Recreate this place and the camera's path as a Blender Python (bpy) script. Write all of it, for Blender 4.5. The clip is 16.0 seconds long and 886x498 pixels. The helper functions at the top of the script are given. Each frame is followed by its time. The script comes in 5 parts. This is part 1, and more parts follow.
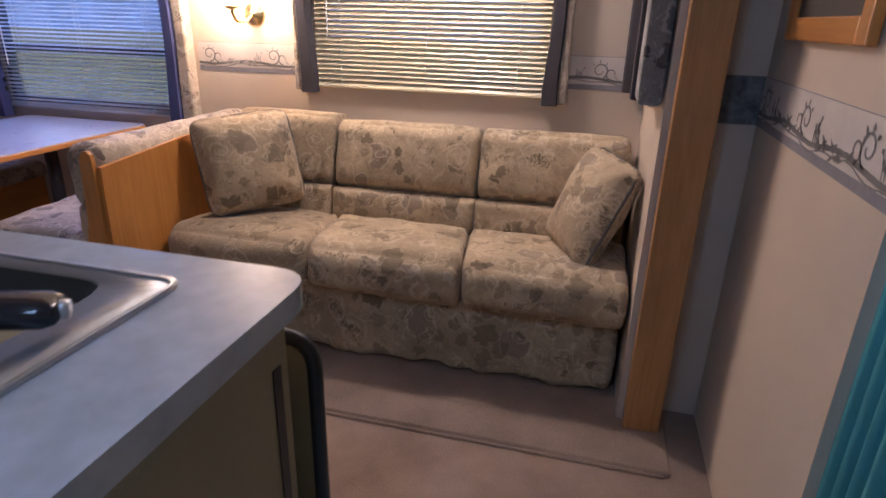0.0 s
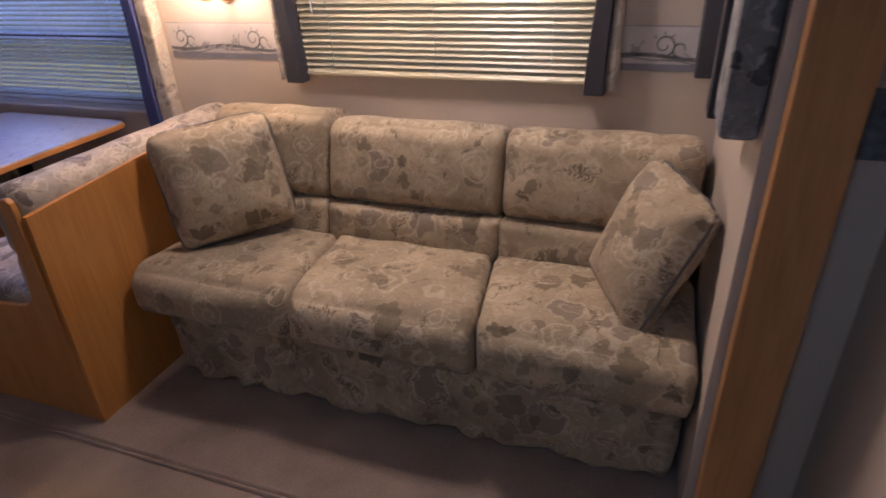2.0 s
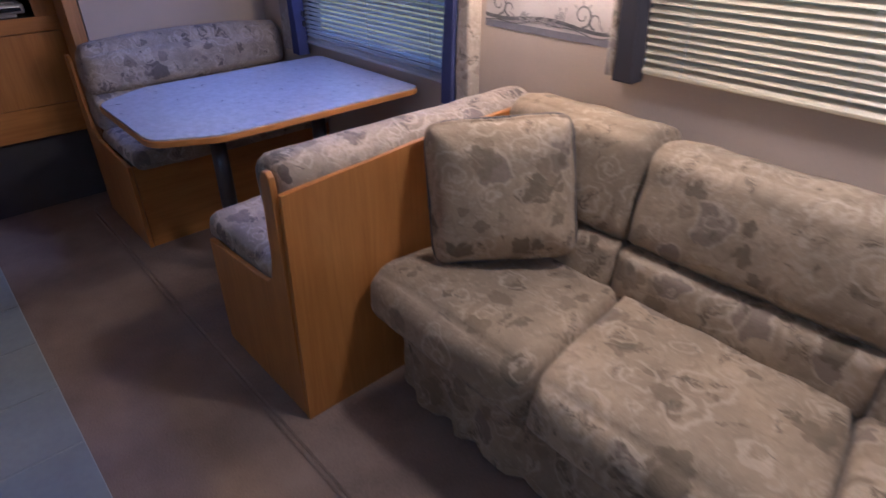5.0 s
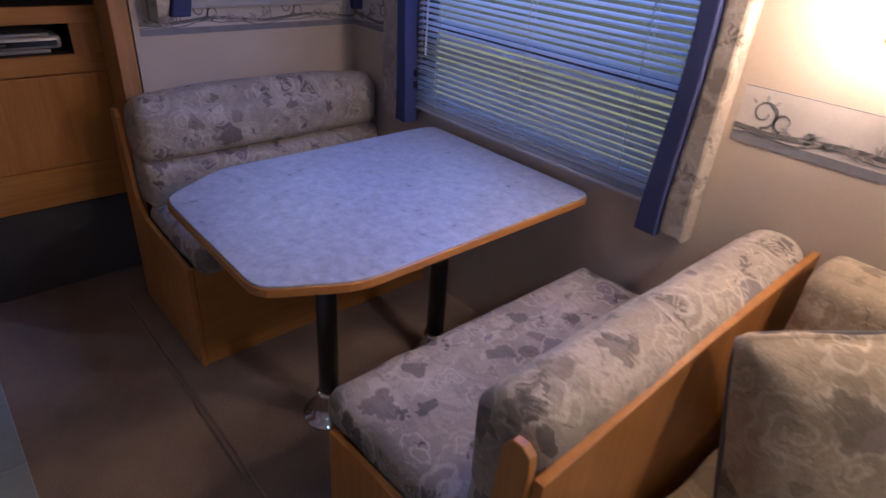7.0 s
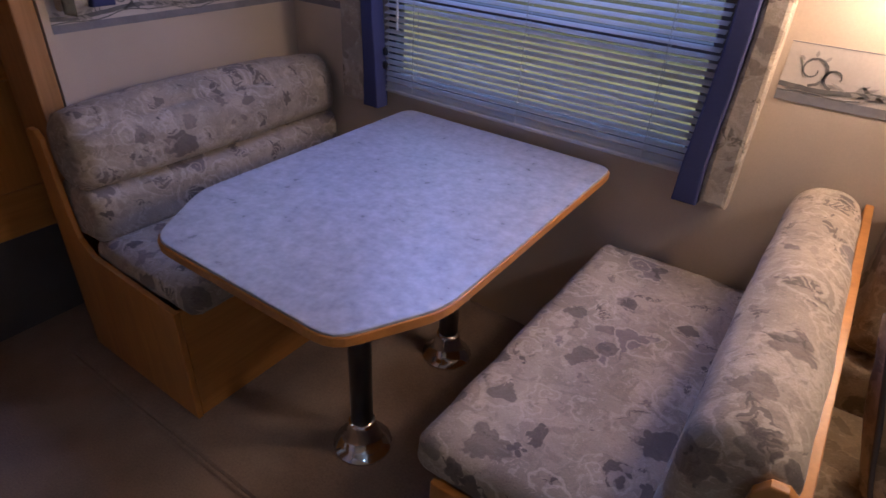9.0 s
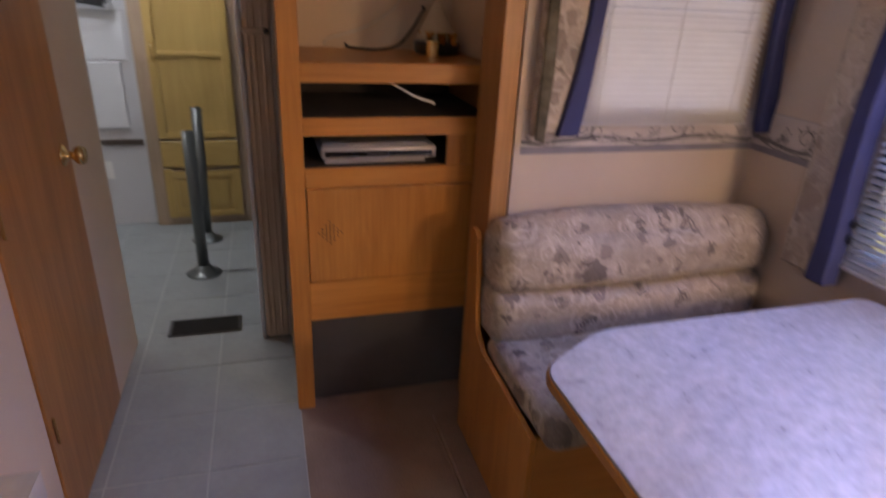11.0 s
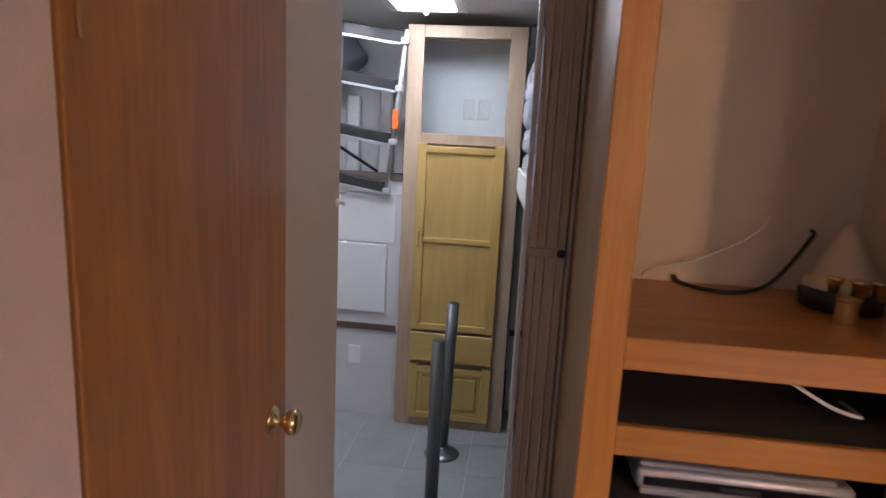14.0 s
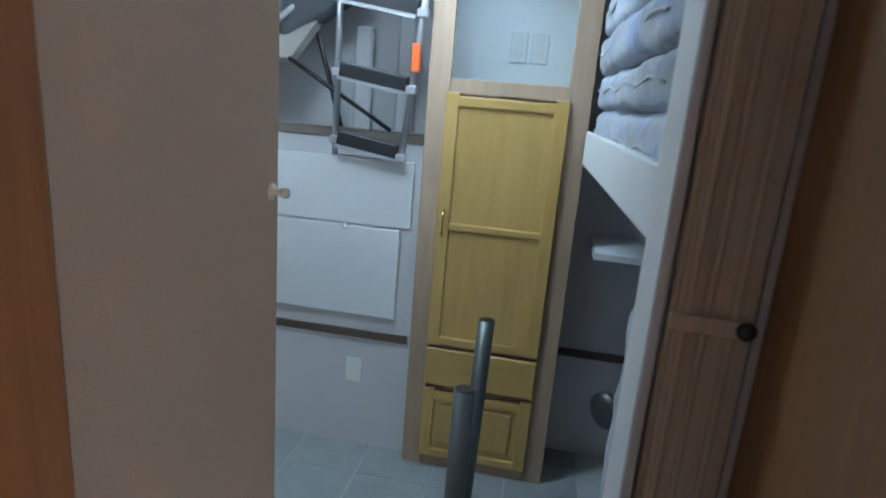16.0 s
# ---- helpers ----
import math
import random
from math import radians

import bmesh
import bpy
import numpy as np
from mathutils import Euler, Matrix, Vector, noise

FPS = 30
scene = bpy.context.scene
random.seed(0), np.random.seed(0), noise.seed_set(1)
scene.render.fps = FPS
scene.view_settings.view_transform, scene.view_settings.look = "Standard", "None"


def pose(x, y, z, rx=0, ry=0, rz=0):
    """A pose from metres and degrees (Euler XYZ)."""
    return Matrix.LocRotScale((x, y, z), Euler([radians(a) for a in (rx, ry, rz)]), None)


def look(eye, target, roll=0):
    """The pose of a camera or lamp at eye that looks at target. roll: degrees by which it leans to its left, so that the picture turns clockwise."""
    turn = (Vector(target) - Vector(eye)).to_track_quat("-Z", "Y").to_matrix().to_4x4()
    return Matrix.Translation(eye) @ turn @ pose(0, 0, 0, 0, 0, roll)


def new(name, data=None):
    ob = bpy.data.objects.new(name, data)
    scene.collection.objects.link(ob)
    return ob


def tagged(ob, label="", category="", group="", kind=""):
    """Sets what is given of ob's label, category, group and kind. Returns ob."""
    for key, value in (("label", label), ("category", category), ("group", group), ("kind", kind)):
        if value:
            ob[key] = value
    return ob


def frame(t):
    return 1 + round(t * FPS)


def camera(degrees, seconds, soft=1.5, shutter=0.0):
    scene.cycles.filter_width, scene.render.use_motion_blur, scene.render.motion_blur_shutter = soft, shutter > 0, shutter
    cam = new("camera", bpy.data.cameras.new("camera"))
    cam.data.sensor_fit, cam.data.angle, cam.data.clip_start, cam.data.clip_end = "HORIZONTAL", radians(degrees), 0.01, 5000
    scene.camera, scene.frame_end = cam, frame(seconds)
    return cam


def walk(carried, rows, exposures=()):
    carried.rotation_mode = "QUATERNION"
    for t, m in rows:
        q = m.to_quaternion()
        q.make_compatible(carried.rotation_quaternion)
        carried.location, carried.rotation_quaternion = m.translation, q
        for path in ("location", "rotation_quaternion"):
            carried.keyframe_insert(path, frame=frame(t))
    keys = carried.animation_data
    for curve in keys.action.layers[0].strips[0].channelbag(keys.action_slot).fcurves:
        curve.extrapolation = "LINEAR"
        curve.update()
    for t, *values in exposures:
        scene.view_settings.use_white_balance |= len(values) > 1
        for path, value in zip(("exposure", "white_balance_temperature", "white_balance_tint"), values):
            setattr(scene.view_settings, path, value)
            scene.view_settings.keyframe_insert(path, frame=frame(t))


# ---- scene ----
cam = camera(73.8, 16.0, soft=1.5, shutter=0.5)
PATH = [
    (0, (0.402, 0.653, 1.277), (-0.054, 2.462, 0.549), 1.5),
    (0.3, (0.416, 0.714, 1.352), (-0.072, 2.504, 0.606), 1.0),
    (0.5, (0.425, 0.745, 1.434), (-0.100, 2.500, 0.626), -0.5),
    (1, (0.343, 0.856, 1.447), (-0.155, 2.602, 0.607), -1.7),
    (1.5, (0.316, 1.043, 1.444), (-0.146, 2.782, 0.572), -2.1),
    (2, (0.388, 1.273, 1.43), (-0.231, 2.921, 0.48), -2.6),
    (2.5, (0.35, 1.396, 1.411), (-0.336, 2.961, 0.372), -3.2),
    (3, (0.234, 1.448, 1.415), (-0.4, 3.033, 0.373), -3.0),
    (3.5, (0.237, 1.526, 1.421), (-0.362, 3.115, 0.364), -3.2),
    (4, (0.264, 1.6, 1.419), (-0.539, 3.107, 0.377), -3.6),
    (4.5, (0.21, 1.653, 1.389), (-0.91, 2.973, 0.386), -2.0),
    (5, (0.003, 1.702, 1.399), (-1.27, 2.856, 0.375), -0.1),
    (5.2, (-0.118, 1.714, 1.422), (-1.374, 2.878, 0.388), 0.7),
    (7.3, (-1.036, 1.806, 1.451), (-2.289, 3.012, 0.463), 5.2),
    (7.5, (-1.095, 1.825, 1.445), (-2.294, 3.064, 0.431), 3.8),
    (8, (-1.257, 1.86, 1.432), (-2.272, 3.178, 0.321), 2.9),
    (8.2, (-1.294, 1.822, 1.416), (-2.217, 3.204, 0.303), 3.0),
    (10.3, (-1.45, 1.582, 1.443), (-2.626, 2.889, 0.489), -0.5),
    (10.5, (-1.473, 1.583, 1.44), (-2.849, 2.691, 0.503), -0.3),
    (11, (-1.556, 1.675, 1.457), (-3.308, 2.223, 0.662), 3.0),
    (11.5, (-1.599, 1.773, 1.505), (-3.48, 2.161, 0.945), 2.8),
    (12, (-1.641, 1.763, 1.515), (-3.556, 1.986, 0.984), 1.9),
    (12.5, (-1.798, 1.675, 1.523), (-3.728, 1.861, 1.03), 2.3),
    (13, (-2.001, 1.581, 1.557), (-3.945, 1.757, 1.123), 1.9),
    (13.5, (-2.208, 1.597, 1.598), (-4.173, 1.556, 1.229), 1.9),
    (14, (-2.391, 1.58, 1.568), (-4.344, 1.34, 1.212), 2.9),
    (14.5, (-2.633, 1.505, 1.568), (-4.584, 1.249, 1.211), 3.0),
    (15, (-2.864, 1.537, 1.577), (-4.814, 1.249, 1.234), 3.3),
    (15.5, (-3.061, 1.518, 1.558), (-5.003, 1.199, 1.2), 4.0),
    (16, (-3.221, 1.456, 1.529), (-5.134, 1.134, 1.041), 4.7),
]
SKY, SCONCE, DOME_W, LED_W, BUNK_W, DAY_1, DAY_3, KITCHEN_W = 0.08, 31.0, 29.5, 24.0, 10.5, 2.35, 0.15, 13.0
walk(cam, [(t, look(eye, target, roll)) for t, eye, target, roll in PATH],
     [(0, 2.2, 5700, 22), (1, 2.06, 5600, 22), (1.5, 1.88, 5650, 23), (2.5, 1.72, 5600, 20), (4, 1.68, 5350, 22), (4.5, 1.66, 4950, 20), (5, 1.66, 4900, 20), (7.5, 1.52, 5450, 20), (8.2, 1.52, 5450, 20), (10.5, 2.04, 7300, 23),
      (11, 2.46, 7300, 23), (11.5, 2.6, 6550, 20), (13, 2.8, 6850, 25), (14.4, 2.74, 6500, 23), (15.5, 2.74, 5600, 8), (16, 2.64, 5600, 3)])

# ---- world, sun, exposure ----
world = bpy.data.worlds.new("sky")
scene.world = world
world.use_nodes = True
wn = world.node_tree.nodes
sky = wn.new("ShaderNodeTexSky")
sky.sky_type = 'NISHITA'
sky.sun_disc = False
sky.sun_elevation = radians(32)
sky.sun_rotation = radians(200)
world.node_tree.links.new(sky.outputs[0], wn["Background"].inputs[0])
wn["Background"].inputs[1].default_value = SKY
sun = new("sun", bpy.data.lights.new("sun", 'SUN'))
sun.data.energy, sun.data.angle, sun.data.color = 0.9, radians(12), (1.0, 0.93, 0.80)
sun.matrix_world = look((0, 0, 20), (0 + 0.34 * 20, 0 + 0.93 * 20, 20 - 0.62 * 20))

# ---- materials ----
def material(name):
    m = bpy.data.materials.new(name)
    m.use_nodes = True
    return m, m.node_tree.nodes, m.node_tree.links, m.node_tree.nodes["Principled BSDF"]


def ramp(nodes, stops):
    r = nodes.new("ShaderNodeValToRGB")
    e = r.color_ramp.elements
    while len(e) < len(stops):
        e.new(0.5)
    for k, (p, c) in zip(e, stops):
        k.position, k.color = p, (*c, 1)
    return r


def coords(nodes, links, scale=(1, 1, 1), shift=True):
    """Object coordinates, shifted by the object's random number."""
    tc = nodes.new("ShaderNodeTexCoord")
    mp = nodes.new("ShaderNodeMapping")
    mp.inputs["Scale"].default_value = scale
    links.new(tc.outputs["Object"], mp.inputs["Vector"])
    if shift:
        info = nodes.new("ShaderNodeObjectInfo")
        mul = nodes.new("ShaderNodeMath")
        mul.operation = 'MULTIPLY'
        mul.inputs[1].default_value = 37.0
        links.new(info.outputs["Random"], mul.inputs[0])
        links.new(mul.outputs[0], mp.inputs["Location"])
    return mp


def noise_tex(nodes, links, vec, scale, detail=4, rough=0.55, distort=0.0):
    n = nodes.new("ShaderNodeTexNoise")
    n.inputs["Scale"].default_value, n.inputs["Detail"].default_value = scale, detail
    n.inputs["Roughness"].default_value, n.inputs["Distortion"].default_value = rough, distort
    links.new(vec.outputs[0], n.inputs["Vector"])
    return n


def mix(nodes, links, fac, a, b, mode='MIX'):
    """Colour mix; a, b, fac are sockets or values."""
    x = nodes.new("ShaderNodeMix")
    x.data_type, x.blend_type = 'RGBA', mode
    for sock, v in ((x.inputs[0], fac), (x.inputs[6], a), (x.inputs[7], b)):
        if isinstance(v, bpy.types.NodeSocket):
            links.new(v, sock)
        elif isinstance(v, (int, float)):
            sock.default_value = v
        else:
            sock.default_value = (*v, 1)
    return x.outputs[2]


def bump(nodes, links, bsdf, height, strength=0.2, dist=0.002):
    b = nodes.new("ShaderNodeBump")
    b.inputs["Strength"].default_value, b.inputs["Distance"].default_value = strength, dist
    links.new(height, b.inputs["Height"])
    links.new(b.outputs[0], bsdf.inputs["Normal"])


def plain(name, color, rough=0.5, metal=0.0, vary=0.15, grain=60, patch=4, relief=0.1, spec=0.5, shift=True):
    """A surface with fine grain and large soft patches of wear."""
    m, n, l, b = material(name)
    v = coords(n, l, shift=shift)
    big, fine = noise_tex(n, l, v, patch, 3), noise_tex(n, l, v, grain, 3)
    lo = tuple(c * (1 - vary) for c in color)
    hi = tuple(min(1, c * (1 + vary)) for c in color)
    r = ramp(n, ((0.3, lo), (0.7, hi)))
    add = n.new("ShaderNodeMath")
    add.operation = 'MULTIPLY_ADD'
    add.inputs[1].default_value = 0.35
    l.new(fine.outputs[0], add.inputs[0])
    sub = n.new("ShaderNodeMath")
    sub.operation = 'MULTIPLY'
    sub.inputs[1].default_value = 0.65
    l.new(big.outputs[0], sub.inputs[0])
    l.new(sub.outputs[0], add.inputs[2])
    l.new(add.outputs[0], r.inputs[0])
    l.new(r.outputs[0], b.inputs["Base Color"])
    rr = n.new("ShaderNodeMapRange")
    rr.inputs[3].default_value, rr.inputs[4].default_value = max(0.02, rough - 0.08), min(1, rough + 0.1)
    l.new(big.outputs[0], rr.inputs[0])
    l.new(rr.outputs[0], b.inputs["Roughness"])
    b.inputs["Metallic"].default_value = metal
    b.inputs["Specular IOR Level"].default_value = spec
    if relief:
        bump(n, l, b, fine.outputs[0], relief)
    return m


def wood(name, dark, light, axis=2, rough=0.4, tight=1.0, coat=0.0, pore=0.7):
    """Wood veneer whose grain runs along one axis."""
    m, n, l, b = material(name)
    s = [14 * tight] * 3
    s[axis] = 1.5 * tight
    v = coords(n, l, s)
    g = noise_tex(n, l, v, 1.5, 6, 0.6, 1.4)
    s2 = [70 * tight] * 3
    s2[axis] = 2.0
    v2 = coords(n, l, s2)
    pores = noise_tex(n, l, v2, 2.2, 2)
    v3 = coords(n, l, (1, 1, 1))
    big = noise_tex(n, l, v3, 1.7, 2)
    r = ramp(n, ((0.25, dark), (0.5, tuple((a + c) / 2 for a, c in zip(dark, light))), (0.75, light)))
    l.new(g.outputs[0], r.inputs[0])
    p = ramp(n, ((0.30, (0.84, 0.80, 0.76)), (0.60, (1, 1, 1))))
    l.new(pores.outputs[0], p.inputs[0])
    c = mix(n, l, pore, r.outputs[0], p.outputs[0], 'MULTIPLY')
    w = ramp(n, ((0.3, (0.86, 0.84, 0.82)), (0.7, (1.06, 1.05, 1.04))))
    l.new(big.outputs[0], w.inputs[0])
    c = mix(n, l, 1.0, c, w.outputs[0], 'MULTIPLY')
    l.new(c, b.inputs["Base Color"])
    b.inputs["Roughness"].default_value = rough
    b.inputs["Coat Weight"].default_value = coat
    b.inputs["Coat Roughness"].default_value = 0.25
    bump(n, l, b, pores.outputs[0], 0.12, 0.001)
    return m


def floral(name, ground, shade, pale, leaf, scale=1.0):
    """Woven jacquard: scalloped roses, sprigs of leaflets and pale scrolls, scattered in cells."""
    m, n, l, b = material(name)
    v = coords(n, l)
    wob = noise_tex(n, l, v, 17 * scale, 3)
    va = n.new("ShaderNodeVectorMath")
    va.operation = 'MULTIPLY_ADD'
    va.inputs[1].default_value = (0.07, 0.07, 0.07)
    l.new(wob.outputs["Color"], va.inputs[0])
    l.new(v.outputs[0], va.inputs[2])

    def calc(op, x, y=None, z=None):
        k = n.new("ShaderNodeMath")
        k.operation = op
        for i, q in enumerate((x, y, z)):
            if q is None:
                continue
            if isinstance(q, (int, float)):
                k.inputs[i].default_value = q
            else:
                l.new(q, k.inputs[i])
        return k.outputs[0]

    def step(x, lo, hi):
        k = n.new("ShaderNodeMapRange")
        k.interpolation_type = 'SMOOTHSTEP'
        k.inputs[1].default_value, k.inputs[2].default_value = lo, hi
        l.new(x, k.inputs[0])
        return k.outputs[0]

    def motifs(cells, offset):
        mp = n.new("ShaderNodeMapping")
        mp.inputs["Location"].default_value = offset
        l.new(va.outputs[0], mp.inputs["Vector"])
        t = n.new("ShaderNodeTexVoronoi")
        t.inputs["Scale"].default_value = cells * scale
        l.new(mp.outputs[0], t.inputs["Vector"])
        d = n.new("ShaderNodeVectorMath")
        d.operation = 'SUBTRACT'
        l.new(t.outputs["Position"], d.inputs[0])
        l.new(mp.outputs[0], d.inputs[1])
        p = n.new("ShaderNodeSeparateXYZ")
        l.new(d.outputs[0], p.inputs[0])
        c = n.new("ShaderNodeSeparateColor")
        l.new(t.outputs["Color"], c.inputs[0])
        ang = calc('ADD', calc('ARCTAN2', p.outputs[0], calc('ADD', p.outputs[1], p.outputs[2])), calc('MULTIPLY', c.outputs[1], 6.28))
        dist = t.outputs["Distance"]
        # scalloped rose, lopsided so that no two look alike
        lobes = calc('MULTIPLY_ADD', calc('ABSOLUTE', calc('SINE', calc('MULTIPLY', ang, 2.5))), 0.09, 0.22)
        lobes = calc('ADD', lobes, calc('MULTIPLY', calc('COSINE', calc('ADD', ang, calc('MULTIPLY', c.outputs[2], 6.0))), 0.07))
        rose = calc('MULTIPLY', step(calc('SUBTRACT', lobes, dist), -0.02, 0.015), calc('LESS_THAN', c.outputs[0], 0.50))
        rose = calc('MULTIPLY', rose, calc('MULTIPLY_ADD', c.outputs[1], 0.5, 0.5))
        # fern sprig: paired leaflets along a stem
        px = calc('MULTIPLY', dist, calc('COSINE', ang))
        py = calc('ABSOLUTE', calc('MULTIPLY', dist, calc('SINE', ang)))
        pairs = step(calc('SINE', calc('MULTIPLY', calc('SUBTRACT', px, calc('MULTIPLY', py, 0.7)), 62.0)), -0.25, 0.25)
        taper = step(calc('SUBTRACT', calc('SUBTRACT', 0.165, calc('MULTIPLY', calc('ABSOLUTE', px), 0.36)), py), 0.0, 0.02)
        stem = calc('MULTIPLY', step(calc('SUBTRACT', 0.013, py), 0.0, 0.008), step(calc('SUBTRACT', 0.42, calc('ABSOLUTE', px)), 0.0, 0.02))
        sprig = calc('MULTIPLY', calc('MAXIMUM', calc('MULTIPLY', pairs, taper), stem),
                     calc('MULTIPLY', calc('GREATER_THAN', c.outputs[0], 0.48), calc('LESS_THAN', c.outputs[0], 0.82)))
        # scroll: a spiral line
        turn = calc('SINE', calc('ADD', calc('MULTIPLY', dist, 30.0), ang))
        scroll = calc('MULTIPLY', calc('MULTIPLY', step(turn, 0.35, 0.8), step(calc('SUBTRACT', 0.52, dist), 0.0, 0.08)), calc('GREATER_THAN', c.outputs[0], 0.62))
        # pointed leaf with a pale outline
        rim = calc('ADD', calc('MULTIPLY_ADD', calc('COSINE', ang), 0.13, 0.27), calc('MULTIPLY', calc('COSINE', calc('MULTIPLY', ang, 3.0)), 0.06))
        gap = calc('SUBTRACT', rim, dist)
        some = calc('GREATER_THAN', c.outputs[2], 0.45)
        leaf_in = calc('MULTIPLY', step(gap, -0.02, 0.03), some)
        leaf_rim = calc('MULTIPLY', calc('MULTIPLY', step(gap, -0.045, -0.015), step(calc('SUBTRACT', 0.02, gap), 0.0, 0.02)), some)
        return rose, sprig, scroll, c.outputs[2], leaf_in, leaf_rim

    soft = noise_tex(n, l, v, 4.0 * scale, 4)
    g = ramp(n, ((0.38, tuple(c * 0.72 for c in ground)), (0.62, tuple(min(1, c * 1.08) for c in ground))))
    l.new(soft.outputs[0], g.inputs[0])
    c = g.outputs[0]
    # mottled mid-tone foliage between the motifs
    mott = noise_tex(n, l, va, 24 * scale, 3, 0.6, 1.2)
    c = mix(n, l, calc('MULTIPLY', step(mott.outputs[0], 0.53, 0.57), 0.55), c, tuple((a + b2) / 2 for a, b2 in zip(ground, shade)))
    mott2 = noise_tex(n, l, va, 41 * scale, 2, 0.5, 2.0)
    c = mix(n, l, calc('MULTIPLY', step(mott2.outputs[0], 0.60, 0.64), 0.45), c, pale)
    grey = tuple(0.3 * g + 0.7 * q for g, q in zip(ground, (shade[0] * 1.05, shade[1] * 1.12, shade[2] * 1.5)))
    _, _, _, _, leaf_in, leaf_rim = motifs(5.0, (1.7, 9.1, 4.3))
    c = mix(n, l, calc('MULTIPLY', leaf_in, 0.85), c, grey)
    c = mix(n, l, calc('MULTIPLY', leaf_rim, 0.6), c, pale)
    for cells, off in ((12.0, (3.1, 1.3, 2.2)), (6.5, (0.3, 0.7, 0.1)), (9.0, (7.7, 5.5, 1.9))):
        rose, sprig, scroll, tone, _, _ = motifs(cells, off)
        c = mix(n, l, calc('MULTIPLY', scroll, 0.55), c, pale)
        petal = ramp(n, ((0.0, tuple(q * 0.72 for q in shade)), (1.0, tuple(min(1, q * 1.35) for q in shade))))
        l.new(tone, petal.inputs[0])
        c = mix(n, l, calc('MULTIPLY', rose, 0.9), c, petal.outputs[0])
        c = mix(n, l, calc('MULTIPLY', sprig, 0.75), c, leaf)
    weave = noise_tex(n, l, v, 420, 2)
    wr = ramp(n, ((0.3, (0.8, 0.8, 0.8)), (0.7, (1.12, 1.12, 1.12))))
    l.new(weave.outputs[0], wr.inputs[0])
    c = mix(n, l, 0.8, c, wr.outputs[0], 'MULTIPLY')
    l.new(c, b.inputs["Base Color"])
    b.inputs["Roughness"].default_value = 0.85
    b.inputs["Specular IOR Level"].default_value = 0.25
    b.inputs["Sheen Weight"].default_value = 0.12
    crease = noise_tex(n, l, v, 18, 4)
    bump(n, l, b, crease.outputs[0], 0.55, 0.011)
    return m


def translucent(name, color, share):
    """Thin vinyl that lets some daylight through."""
    m, n, l, b = material(name)
    v = coords(n, l)
    t = noise_tex(n, l, v, 12, 2)
    r = ramp(n, ((0.3, tuple(c * 0.95 for c in color)), (0.7, color)))
    l.new(t.outputs[0], r.inputs[0])
    l.new(r.outputs[0], b.inputs["Base Color"])
    b.inputs["Roughness"].default_value = 0.35
    tr = n.new("ShaderNodeBsdfTranslucent")
    l.new(r.outputs[0], tr.inputs[0])
    x = n.new("ShaderNodeMixShader")
    x.inputs[0].default_value = share
    l.new(b.outputs[0], x.inputs[1])
    l.new(tr.outputs[0], x.inputs[2])
    l.new(x.outputs[0], n["Material Output"].inputs[0])
    return m


def glow(name, color, strength):
    m, n, l, b = material(name)
    b.inputs["Base Color"].default_value = (0.9, 0.88, 0.8, 1)
    b.inputs["Emission Color"].default_value = (*color, 1)
    b.inputs["Emission Strength"].default_value = strength
    return m


def glass_mat(name):
    m, n, l, b = material(name)
    b.inputs["Base Color"].default_value = (1, 1, 1, 1)
    b.inputs["Roughness"].default_value = 0.0
    b.inputs["Transmission Weight"].default_value = 1.0
    b.inputs["IOR"].default_value = 1.45
    return m


WALL = plain("wall_vinyl", (0.57, 0.475, 0.385), 0.6, vary=0.09, grain=240, patch=2.2, relief=0.15, shift=False)
WALL_WHITE = plain("bunk_wall_vinyl", (0.60, 0.60, 0.62), 0.55, vary=0.05, grain=200, patch=2, relief=0.1, shift=False)
WHITE_BOARD = plain("white_board", (0.66, 0.67, 0.69), 0.5, vary=0.04, grain=90, patch=3, relief=0.05)
CEIL = plain("ceiling_board", (0.66, 0.65, 0.62), 0.7, vary=0.04, grain=120, patch=2, relief=0.1, shift=False)
BORDER = plain("border_paper", (0.58, 0.53, 0.50), 0.6, vary=0.10, grain=150, patch=9, relief=0.05, shift=False)
BORDER_BAND = plain("border_band", (0.23, 0.225, 0.255), 0.6, vary=0.18, grain=90, patch=14, relief=0.05, shift=False)
VINE = plain("border_vine", (0.16, 0.155, 0.155), 0.6, vary=0.35, grain=60, patch=20, relief=0.0, shift=False)
VINE_PALE = plain("border_vine_pale", (0.36, 0.33, 0.32), 0.6, vary=0.2, grain=60, patch=20, relief=0.0, shift=False)
CARPET = plain("carpet", (0.29, 0.212, 0.166), 0.95, vary=0.30, grain=170, patch=4.0, relief=0.9, spec=0.1, shift=False)
TILE = plain("vinyl_tile", (0.30, 0.325, 0.33), 0.45, vary=0.12, grain=45, patch=6, relief=0.08)
GROUT = plain("tile_joint", (0.42, 0.44, 0.435), 0.7, vary=0.1, shift=False)
OAK = wood("oak_veneer", (0.45, 0.182, 0.038), (0.61, 0.275, 0.066), 2, 0.38, 0.6, 0.15)
OAK_H = wood("oak_veneer_across", (0.45, 0.182, 0.038), (0.61, 0.275, 0.066), 1, 0.38, 0.6, 0.15)
OAK_X = wood("oak_veneer_along", (0.45, 0.182, 0.038), (0.61, 0.275, 0.066), 0, 0.38, 0.6, 0.15)
DOOR_WOOD = wood("door_veneer", (0.27, 0.115, 0.030), (0.46, 0.215, 0.070), 2, 0.42, 0.55, 0.1)
POST_WOOD = wood("post_veneer", (0.35, 0.172, 0.058), (0.51, 0.262, 0.100), 2, 0.45, 0.9)
